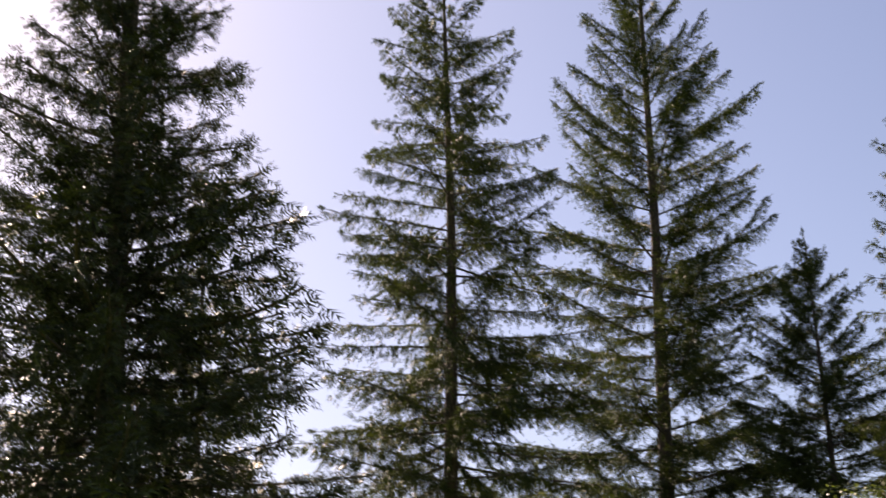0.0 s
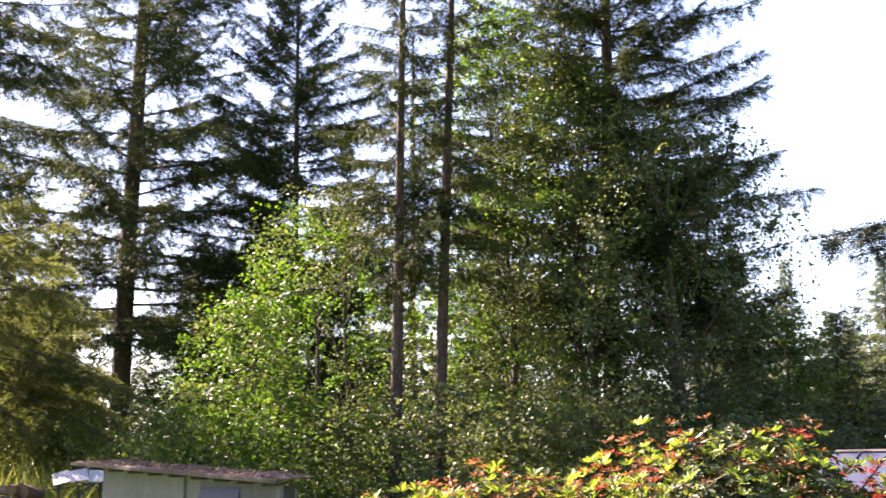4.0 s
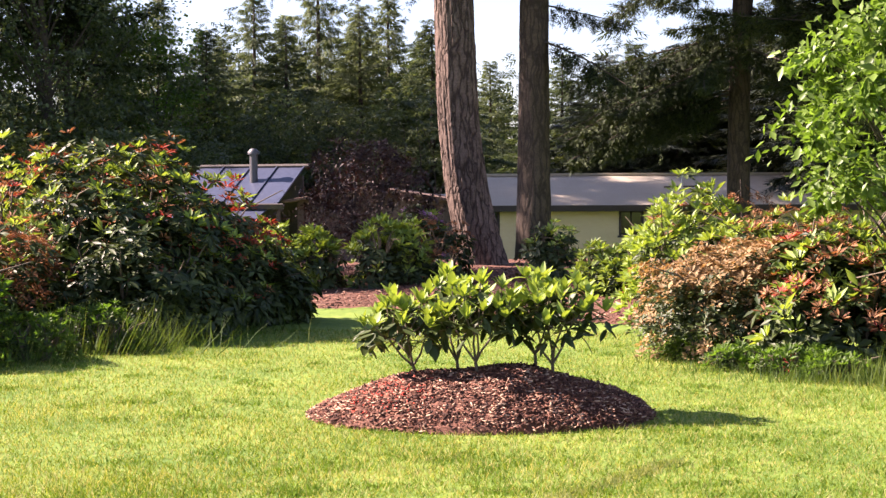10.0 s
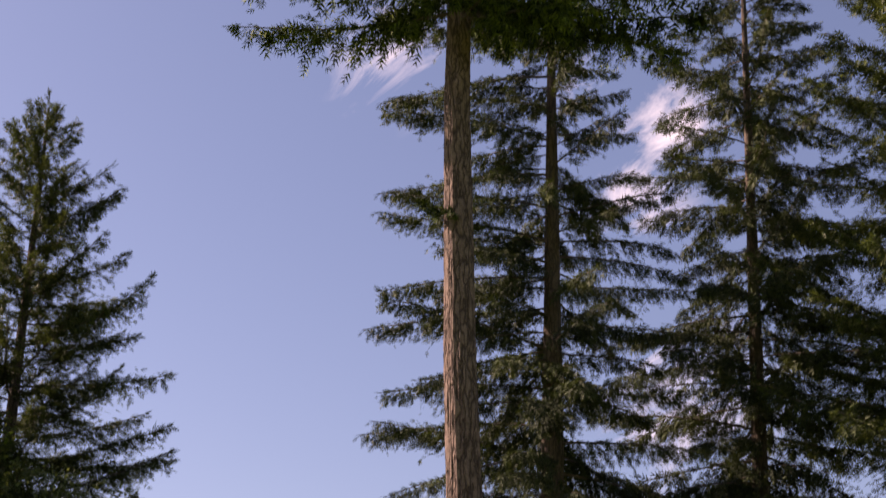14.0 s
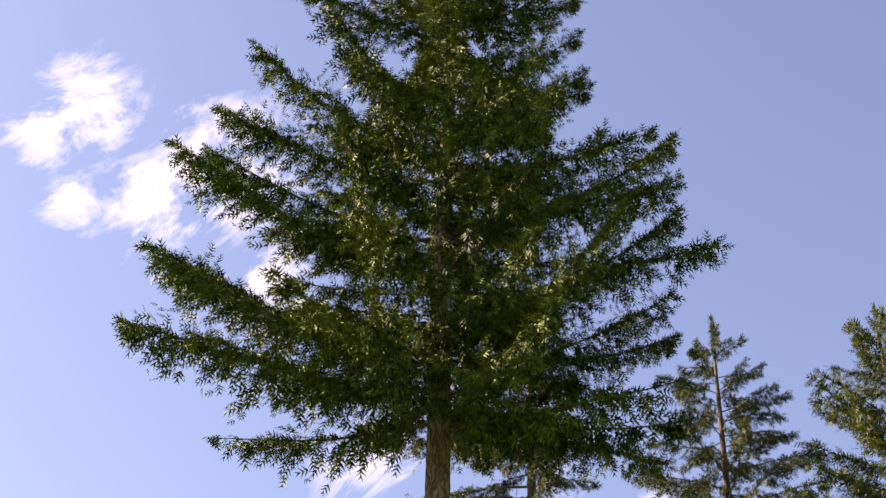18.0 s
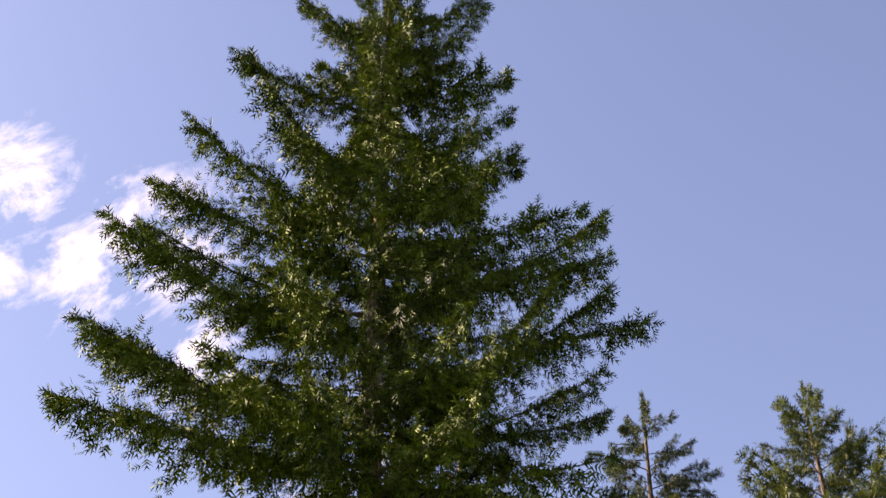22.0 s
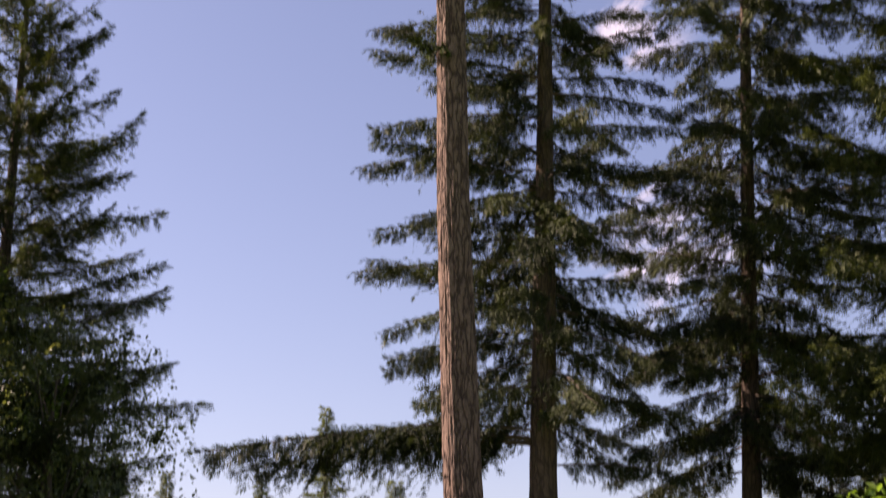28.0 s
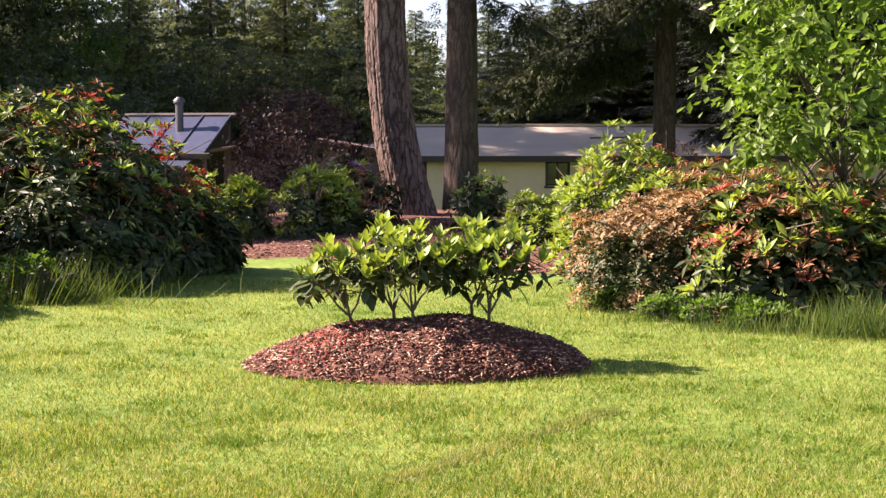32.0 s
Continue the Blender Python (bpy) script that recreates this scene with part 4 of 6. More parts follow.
def bush(label, az, dist, w, d, h, mix, count, seed, size=1.0, name="rhododendron", z=None, group="rhododendrons in the beds", z_lift=0.0):
    """A shrub: branching stems, dark old leaves, bright new shoots, and spent blooms, in the shares of mix."""
    x, y = polar(az, dist)
    z0 = (gz(x, y) if z is None else z) + z_lift
    r = np.random.default_rng(seed)
    plant = thing(name, label, "shrub", x, y, z0, group=group)
    lobes = r.normal(0, 1, (9, 3))
    lobes[:, 2] = np.abs(lobes[:, 2]) * 0.8
    lobes /= np.linalg.norm(lobes, axis=1, keepdims=True)
    stems = []
    for k in range(7):
        a = k * 0.9 + r.uniform(0, 0.5)
        e = np.array([math.cos(a) * w * 0.6, math.sin(a) * d * 0.6, h * r.uniform(0.5, 0.8)])
        f = np.array([math.cos(a) * 0.06, math.sin(a) * 0.06, -0.08])
        stems.append(tube([f, f * 0.5 + e * 0.5 + np.array([0, 0, -0.05]), e], [0.025, 0.018, 0.008], 6))
        for m in range(3):
            e2 = e + np.array([r.normal(0, 0.3 * w), r.normal(0, 0.3 * d), r.uniform(0.0, 0.3) * h])
            stems.append(tube([f * 0.4 + e * 0.6, (e + e2) / 2, e2], [0.014, 0.01, 0.005], 5))
    V, F = stack(stems)
    tagged(part("branchwork", np_mesh("branchwork", V, F, M_stem, True), M_stem, plant), kind="stuff")
    look_of = {"old": (W_OLD, M_rh_old, "old_foliage", 0.0), "new": (W_NEW, M_rh_new, "new_foliage", 0.03), "spent": (W_SPENT, M_rh_brown, "spent_bloom", 0.04),
               "red": (W_SPENT, M_rh_red, "red_bloom", 0.04), "fine": (W_FINE, M_rh_tan, "spent_bloom", 0.01), "tiny": (W_FINE, M_rh_old, "old_foliage", 0.0),
               "dim": (W_OLD, M_rh_old, "shaded_foliage", 0.0), "lilac": (W_SPENT, M_lilac, "lilac_bloom", 0.04), "small": (W_NEW, M_leaf_bright, "new_foliage", 0.0)}
    patch = r.normal(0, 1, (len(mix), 3))
    for (kind, share), pv in zip(mix, patch):
        shapes, mat, nm, rise = look_of[kind]
        n = int(count * share * 1.35)
        P, U, depth = dome(r, n * 2, w, d, h, lobes, fill=0.35 if kind in ("old", "dim", "tiny") else 0.9)
        # blooms and new shoots come in patches, mostly on top, which also imitates sunlit crowns
        score = np.sin(U @ pv * 2.6 + seed) + r.normal(0, 0.7, n * 2) + (1.5 * U[:, 2] if kind not in ("old", "dim", "tiny") else -0.3 * U[:, 2])
        keep = np.argsort(-score)[:n]
        P, U = P[keep], U[keep]
        P = P + U * rise
        P[:, 2] = np.maximum(P[:, 2], 0.04)
        up = U * 0.75 + np.array([0, 0, 0.75 if kind != "old" else 0.45]) + r.normal(0, 0.2, P.shape)
        fr = frames(up, spin=r.uniform(0, 6.28, n))[:, :, [1, 2, 0]]
        pieces = []
        which = r.integers(0, 5, n)
        for k in range(5):
            s = which == k
            if s.any():
                pieces.append(spread(shapes[k][0], shapes[k][1], fr[s], size * r.uniform(0.75, 1.25, int(s.sum())), P[s]))
        V, F = stack(pieces)
        tagged(part(nm, np_mesh(nm, V, F, mat), mat, plant), kind="stuff")
    return plant


GREEN = (("old", 0.5), ("new", 0.5))
# the big bed on the sunny side
LEFT = "rhododendrons in the island bed"
bush("dark green rhododendron with rusty spent blooms", -31.4, 23.5, 1.1, 1.0, 0.95, (("old", 0.6), ("spent", 0.2), ("new", 0.2)), 330, 601, group=LEFT)
bush("rhododendron covered in rust-brown spent blooms", -26.6, 17.4, 1.35, 1.1, 1.42, (("old", 0.45), ("spent", 0.5), ("new", 0.18)), 620, 603, group=LEFT)
bush("rhododendron with rust-brown blooms and fresh shoots", -24.0, 18.3, 1.2, 1.0, 1.62, (("old", 0.5), ("spent", 0.45), ("new", 0.2)), 480, 605, group=LEFT)
bush("low azalea with yellow-green leaves and brown blooms", -27.4, 15.9, 0.75, 0.7, 0.62, (("tiny", 0.5), ("small", 0.3), ("spent", 0.35)), 420, 607, name="azalea", group=LEFT)
bush("leafy bright green rhododendron in front of the bed", -22.6, 15.3, 1.05, 0.9, 1.06, (("old", 0.45), ("small", 0.45), ("new", 0.1)), 640, 609, group=LEFT, size=0.8)
bush("tall rhododendron with fresh yellow-green shoots", -18.3, 18.2, 1.35, 1.2, 1.98, (("old", 0.6), ("spent", 0.3), ("new", 0.15), ("red", 0.08)), 680, 611, group=LEFT)
bush("tallest rhododendron with bright shoots on top", -15.0, 18.0, 1.35, 1.2, 2.12, (("old", 0.95), ("new", 0.13), ("spent", 0.16), ("red", 0.06)), 680, 613, group=LEFT)
bush("rhododendron with red and rust blooms", -12.3, 18.3, 1.15, 1.0, 1.62, (("old", 0.85), ("red", 0.22), ("new", 0.13), ("spent", 0.14)), 520, 615, group=LEFT)
bush("dark green rhododendron with orange-brown blooms", -20.0, 16.6, 0.95, 0.8, 1.22, (("old", 0.55), ("spent", 0.5), ("new", 0.06)), 420, 617, group=LEFT)
bush("shaded dark green rhododendron", -14.5, 16.9, 1.1, 0.8, 1.25, (("dim", 0.7), ("old", 0.3)), 420, 619, group=LEFT)
bush("dark large-leaved shrub at the end of the bed", -10.0, 18.9, 0.75, 0.7, 0.85, (("dim", 0.7), ("old", 0.4)), 330, 621, group=LEFT, name="broad_leaved_shrub", size=1.3)
WEEDS = "weeds at the foot of the beds"
for k, (az, dist, w, h) in enumerate(((-29.6, 16.4, 0.5, 0.42), (-28.2, 15.4, 0.45, 0.4), (-25.6, 14.9, 0.5, 0.38), (-23.4, 14.4, 0.5, 0.3), (-21.0, 14.3, 0.5, 0.3), (-18.2, 14.9, 0.5, 0.42), (-15.8, 15.6, 0.5, 0.45),
                                      (7.4, 14.6, 0.35, 0.24), (9.2, 13.9, 0.4, 0.22), (10.9, 13.5, 0.35, 0.24), (12.6, 13.3, 0.3, 0.2))):
    bush("low clump of leafy green weeds beside the lawn", az, dist, w, w * 0.6, h, (("small", 0.5), ("tiny", 0.5)), 150, 680 + k, name="weed_clump", group=WEEDS, size=0.55)
# plants in the mulched bed
BED = "young rhododendrons in the mulched bed"
for k, (az, dist, w, h, mix) in enumerate(((-10.6, 22.6, 0.42, 0.85, GREEN), (-9.0, 22.8, 0.4, 0.86, GREEN), (-7.4, 22.9, 0.36, 0.8, GREEN), (-5.2, 23.2, 0.45, 0.98, GREEN), (-4.3, 23.4, 0.42, 0.9, GREEN),
                                          (-2.7, 24.0, 0.55, 0.88, (("old", 0.6), ("spent", 0.35))), (1.4, 23.8, 0.52, 0.92, (("old", 0.7), ("new", 0.12))),
                                          (3.6, 22.2, 0.42, 0.72, GREEN), (4.6, 22.0, 0.4, 0.7, GREEN), (5.4, 21.5, 0.4, 0.8, GREEN))):
    bush("young leafy rhododendron in the mulched bed", az, dist, w, w, h, mix, 120, 640 + k, group=BED)
bush("small rhododendron with a few lilac blooms", -3.6, 24.6, 0.4, 0.4, 1.15, (("old", 0.6), ("lilac", 0.2), ("new", 0.1)), 110, 655, group=BED)
# the bed by the cherry tree
RIGHT = "shrubs by the cherry tree"
bush("rhododendron with fresh bright green leaves", 6.9, 18.2, 0.72, 0.7, 1.5, (("old", 0.4), ("new", 0.55), ("spent", 0.12)), 330, 661, group=RIGHT)
bush("rhododendron with rust blooms among green leaves", 11.3, 17.6, 1.15, 0.8, 1.52, (("old", 0.55), ("spent", 0.3), ("new", 0.25)), 460, 663, group=RIGHT)
bush("azalea covered in dry orange-brown blooms", 9.2, 15.0, 1.12, 0.85, 1.06, (("tiny", 0.8), ("fine", 1.3)), 1150, 665, name="azalea", group=RIGHT)
bush("dark glossy rhododendron with long leaves", 13.0, 14.4, 0.9, 0.8, 1.12, (("old", 0.95), ("new", 0.12), ("red", 0.06), ("spent", 0.18)), 460, 667, group=RIGHT, size=1.2)
bush("dark rhododendron with a few white-edged leaves", 16.6, 14.8, 0.9, 0.8, 1.25, (("old", 0.8), ("new", 0.15), ("spent", 0.12)), 380, 669, group=RIGHT, size=1.1)

# ---- mulch mound with four young plants ----
MX, MY, MR, MH = -0.18, 10.75, 1.27, 0.34


def mound_z(x, y):
    u = (np.asarray(x, float) - MX) / MR
    u = u - 0.06 * (1 - np.clip(u * u, 0, 1))
    q = np.clip(1 - (u ** 2 + (np.asarray(y) - MY) ** 2 / (0.85) ** 2), 0, 1)
    return MH * q ** 0.82 + 0.02 * np.sin(9 * u) * q


def chips(name, label, P, mat, lo, hi, seed, parent=None):
    """Loose flakes of bark, each a thin slab."""
    r = np.random.default_rng(seed)
    cv = np.array([[x, y, z] for z in (-0.5, 0.5) for x, y in ((-0.5, -0.5), (0.5, -0.35), (0.42, 0.5), (-0.45, 0.4))])
    cf = np.array([[4, 5, 6, 7], [0, 1, 5, 4], [1, 2, 6, 5], [2, 3, 7, 6], [3, 0, 4, 7]])
    n = len(P)
    D = np.stack([r.normal(0, 1, n), r.normal(0, 1, n), r.normal(0, 0.3, n)], 1)
    S = np.stack([r.uniform(lo, hi, n), r.uniform(lo, hi, n) * 0.22, r.uniform(0.003, 0.008, n)], 1)
    V, F = spread(cv, cf, frames(D, spin=r.normal(0, 0.4, n)), S, P)
    me = np_mesh(name, V, F, mat)
    if parent:
        return part(name, me, mat, parent)
    return tagged(new(name, me), label, "mulch", kind="stuff")


def build_mound():
    n, rings = 64, 18
    a = np.arange(n) * 2 * math.pi / n
    r = np.random.default_rng(70)
    wob = 1 + 0.03 * np.sin(a * 3 + 1) + 0.02 * np.sin(a * 7)
    V = [[0, 0, float(mound_z(MX, MY))]]
    for k in range(1, rings + 1):
        q = k / rings
        for i in range(n):
            x, y = MX + MR * q * wob[i] * math.cos(a[i]), MY + 0.85 * q * wob[i] * math.sin(a[i])
            V.append([x - MX, y - MY, float(mound_z(MX + (x - MX) / wob[i], MY + (y - MY) / wob[i])) + (r.normal(0, 0.012) if k < rings else -0.03)])
    F = [[1 + (k - 1) * n + i, 1 + (k - 1) * n + (i + 1) % n, 1 + k * n + (i + 1) % n, 1 + k * n + i] for k in range(1, rings) for i in range(n)]
    me = bpy.data.meshes.new("mulch_mound")
    me.from_pydata(V, [], F + [[0, 1 + i, 1 + (i + 1) % n] for i in range(n)])
    me.materials.append(M_mulch)
    ob = tagged(new("mulch_mound", me), "low mound of reddish bark mulch on the lawn", "mulch mound")
    ob.location = (MX, MY, 0.0)
    q, t = np.sqrt(r.random(14000)), r.uniform(0, 2 * math.pi, 14000)
    P = np.stack([MX + MR * q * np.cos(t), MY + 0.85 * q * np.sin(t)], 1)
    P3 = np.column_stack([P, mound_z(P[:, 0], P[:, 1]) + r.uniform(0.008, 0.026, len(P))]) - np.array([MX, MY, 0])
    tagged(chips("mulch_litter", "", P3, M_chip, 0.014, 0.07, 71, ob), kind="stuff")
    red = np.column_stack([r.normal(-0.66, 0.17, 220), r.normal(-0.3, 0.22, 220)])
    red = red[(red[:, 0] / MR) ** 2 + (red[:, 1] / 0.85) ** 2 < 0.9]
    R3 = np.column_stack([red, mound_z(red[:, 0] + MX, red[:, 1] + MY) + 0.022])
    tagged(chips("petal_litter", "", R3, M_petal, 0.012, 0.04, 72, ob), "bright red fallen petals", kind="stuff")


build_mound()

LEAF_BIG = []
for k in range(4):
    rr = np.random.default_rng(80 + k)
    w = 0.35 + 0.04 * k
    xs = np.linspace(0, 1, 7)
    wid = w * np.sin(np.pi * xs ** 0.85) ** 0.8 * 0.5
    bend = -0.12 * (k % 3) * xs ** 2
    V = []
    for i, xx in enumerate(xs):
        V += [[xx, wid[i], bend[i] + 0.05 * wid[i] / w], [xx, 0, bend[i] - 0.03], [xx, -wid[i], bend[i] + 0.05 * wid[i] / w]]
    F = []
    for i in range(6):
        b = 3 * i
        F += [[b, b + 1, b + 4, b + 3], [b + 1, b + 2, b + 5, b + 4]]
    LEAF_BIG.append((np.array(V), np.array(F)))
BIG_NEW = [np_mesh("leaf", V, F, M_rh_new, True) for V, F in LEAF_BIG]
BIG_OLD = [np_mesh("leaf", V, F, M_rh_old, True) for V, F in LEAF_BIG]


def young_rhododendron(x, y, h, w, shoots, seed, lean=0.0):
    """A small plant on bare forked stems, with old leaves hanging and new leaves standing up at each shoot."""
    r = np.random.default_rng(seed)
    z0 = float(mound_z(x, y)) - 0.02
    plant = thing("young_rhododendron", "young rhododendron with upright pale green new leaves", "shrub", x, y, z0, group="plants on the mulch mound")
    wood, tips, forks = [], [], []
    crotch = np.array([lean * 0.05, 0.0, h * r.uniform(0.12, 0.2)])
    wood.append(tube([[0, 0, -0.04], [0.008, 0.0, 0.02], crotch], [0.016, 0.014, 0.012], 7))
    for m in range(4):
        a = m * 1.57 + r.uniform(0, 0.8)
        f = np.array([math.cos(a) * w * 0.42 + lean * 0.2, math.sin(a) * w * 0.35, h * r.uniform(0.42, 0.6)])
        forks.append(f)
        wood.append(tube([crotch, crotch * 0.5 + f * 0.5 + np.array([r.normal(0, 0.02), 0, -0.02]), f], [0.010, 0.008, 0.007], 7))
    for k in range(shoots):
        a = k * 2.39996 + r.uniform(0, 0.6)
        rad = w * math.sqrt((k + 0.5) / shoots) * r.uniform(0.8, 1.1)
        tip = np.array([math.cos(a) * rad + lean * 0.3, math.sin(a) * rad * 0.8, h * (1.0 - 0.36 * (rad / w) ** 2) * r.uniform(0.8, 1.04)])
        fork = min(forks, key=lambda q: float(np.hypot(*(q - tip)[:2])))
        mid = fork * 0.5 + tip * 0.5 + np.array([0, 0, -0.03])
        wood.append(tube([fork, mid, tip], [0.006, 0.005, 0.004], 6))
        tips.append(tip)
    for V, F in wood:
        part("stem", np_mesh("stem", V, F, M_stem, True), M_stem, plant)
    for tip in tips:
        for old in (True, False):
            n = 7
            b = r.uniform(0, 6.28)
            for k in range(n):
                a = b + k * 2 * math.pi / n + r.normal(0, 0.25)
                el = r.normal(-22, 22) if old else r.normal(54, 16)
                ln = r.uniform(0.11, 0.16) if old else r.uniform(0.09, 0.145)
                ob = part("leaf", (BIG_OLD if old else BIG_NEW)[int(r.integers(4))], None, plant)
                drop = -r.uniform(0.02, 0.14) if old else 0.0
                ob.matrix_local = Matrix.Translation(tip + np.array([0, 0, drop])) @ pose(0, 0, 0, 0, 0, math.degrees(a)) @ pose(0, 0, 0, r.normal(0, 12), -el, 0) @ Matrix.Diagonal((ln, ln, ln, 1))


for k, (x, y, h, w, shoots, lean) in enumerate(((-0.66, 10.8, 0.58, 0.37, 21, -0.3), (-0.36, 11.0, 0.76, 0.32, 19, 0.0), (-0.21, 10.62, 0.7, 0.36, 22, 0.0), (0.22, 10.95, 0.7, 0.32, 19, 0.0),
                                               (0.34, 10.75, 0.72, 0.38, 22, 0.1))):
    young_rhododendron(x, y, h, w, shoots, 90 + k, lean)


# mulched bed: a sheet of bark over the rising ground, with loose chips
def build_bed():
    n = 60
    xs = np.linspace(-5.2, 6.5, n)
    front = 20.6 - 2.7 / (1 + np.exp(-(xs + 0.2) * 1.1)) + 0.12 * np.sin(xs * 3)
    V, F, m = [], [], 14
    for i in range(n):
        for j in range(m):
            y = front[i] + (28.5 - front[i]) * j / (m - 1)
            V.append([xs[i], y, gz(xs[i], y) + (0.03 + 0.02 * math.sin(xs[i] * 5 + y * 4) if 0 < j else -0.02)])
    for i in range(n - 1):
        for j in range(m - 1):
            F.append([i * m + j, (i + 1) * m + j, (i + 1) * m + j + 1, i * m + j + 1])
    tagged(new("planting_bed", np_mesh("planting_bed", V, F, M_mulch, True)), "reddish bark-mulched planting bed", "mulch", kind="structure")
    r = np.random.default_rng(73)
    x = r.uniform(-5.0, 6.3, 5000)
    y = np.interp(x, xs, front) + 0.05 + r.random(5000) ** 1.4 * 6.0
    chips("bed_mulch_litter", "loose reddish bark chips on the planting bed", np.column_stack([x, y, ground_z(x, y) + 0.05]), M_chip, 0.03, 0.12, 74)


build_bed()


# ---- grass ----
def blades(name, label, P, h, w, mat, seed, tilt=0.35, short=False):
    r = np.random.default_rng(seed)
    n = len(P)
    bv = np.array([[0, 0.5, 0], [0, -0.5, 0], [0.55, 0.32, 0.02], [0.55, -0.32, 0.02], [1, 0, 0.14]])
    bf = np.array([[0, 1, 2], [1, 3, 2], [2, 3, 4]])
    if short:
        bv, bf = np.array([[0, 0.5, 0], [0, -0.5, 0], [1, 0, 0.2]]), np.array([[0, 1, 2]])
    D = np.stack([r.normal(0, tilt, n), r.normal(0, tilt, n), np.ones(n)], 1)
    S = np.stack([h, np.full(n, w) * r.uniform(0.7, 1.3, n), h], 1)
    V, F = spread(bv, bf, frames(D, spin=r.uniform(0, 6.28, n)), S, P)
    return tagged(new(name, np_mesh(name, V, F, mat)), label, "grass", kind="stuff")


def lawn_points(r, n, r0, r1, a0, a1, power=1.7):
    q = r0 + (r1 - r0) * r.random(n) ** power
    a = np.radians(r.uniform(a0, a1, n))
    x, y = q * np.sin(a), q * np.cos(a)
    keep = (mound_z(x, y) < 0.005) & ((y < 17.5) | (x < -5.2))
    return x[keep], y[keep]


rg = np.random.default_rng(75)
gx, gy = lawn_points(rg, 520000, 6.0, 30.0, -40.0, 19.0)
dense = np.sin(gx * 1.7 + np.sin(gy * 1.3)) * np.sin(gy * 1.9 + np.sin(gx * 0.9))
gh = 0.026 + 0.01 * dense + rg.random(len(gx)) * 0.02
blades("lawn_grass", "short mown green lawn grass", np.column_stack([gx, gy, ground_z(gx, gy) - 0.004]), gh * (1 + np.hypot(gx, gy) / 60), 0.006, M_grass, 76, 0.7, short=True)


def tall_patch(name, label, spots, seed, mat=M_tall, width=0.008):
    r = np.random.default_rng(seed)
    P, H = [], []
    for az, dist, wx, wy, h, n in spots:
        x0, y0 = polar(az, dist)
        x, y = r.normal(x0, wx, n), r.normal(y0, wy, n)
        P.append(np.column_stack([x, y, ground_z(x, y) - 0.01]))
        H.append(h * (0.25 + 0.95 * r.random(n) ** 1.5))
    blades(name, label, np.concatenate(P), np.concatenate(H), width, mat, seed, 0.42)


tall_patch("tall_grass", "uncut tall grass along the beds", ((-16.8, 15.6, 0.55, 0.3, 0.55, 800), (-14.8, 16.0, 0.5, 0.3, 0.5, 700), (-19.6, 14.8, 0.4, 0.2, 0.5, 400), (-25.5, 15.0, 0.2, 0.15, 0.7, 300),
                                                           (-29.5, 16.6, 0.5, 0.35, 0.45, 900), (-23.5, 14.5, 0.6, 0.12, 0.25, 900), (-11.5, 17.6, 0.5, 0.3, 0.35, 600),
                                                           (8.0, 14.6, 0.4, 0.25, 0.16, 900), (10.5, 13.8, 0.5, 0.15, 0.16, 1100), (14.0, 13.2, 0.45, 0.15, 0.24, 1500), (16.6, 13.0, 0.35, 0.2, 0.4, 1500), (12.4, 13.3, 0.3, 0.12, 0.16, 500),
                                                           (6.4, 16.3, 0.25, 0.4, 0.2, 400)), 77)
tall_patch("meadow_grass", "pale unmown grass behind the log pile", ((-48, 44, 3.0, 1.2, 2.3, 3400), (-44, 44, 2.5, 1.2, 2.3, 3200), (-41, 44, 1.5, 1.2, 2.0, 2000), (-52, 46, 3.0, 1.5, 2.2, 2400), (-46, 52, 4.0, 2.0, 2.2, 2400)), 78, M_meadow, 0.022)

# tufts of clover and missed grass, and the pale edge of the last mown strip
rt = np.random.default_rng(79)
cx, cy = lawn_points(rt, 420, 8.0, 24.0, -34.0, 18.0)
TP = np.repeat(np.column_stack([cx, cy]), 70, 0) + rt.normal(0, 0.075, (70 * len(cx), 2))
blades("clover_tufts", "darker tufts of clover and longer grass in the lawn", np.column_stack([TP, ground_z(TP[:, 0], TP[:, 1])]), rt.uniform(0.018, 0.042, len(TP)), 0.012, M_clover, 79, 0.6, short=True)
s = rt.random(2600)
SX, SY = -0.25 + 1.3 * s + rt.normal(0, 0.04, 2600), 7.05 + 1.9 * s + rt.normal(0, 0.04, 2600)
keep = mound_z(SX, SY) < 0.005
blades("mown_edge", "pale line of longer grass at the edge of a mown strip", np.column_stack([SX, SY, ground_z(SX, SY)])[keep], rt.uniform(0.02, 0.045, 2600)[keep], 0.008, M_meadow, 78, 0.6, short=True)


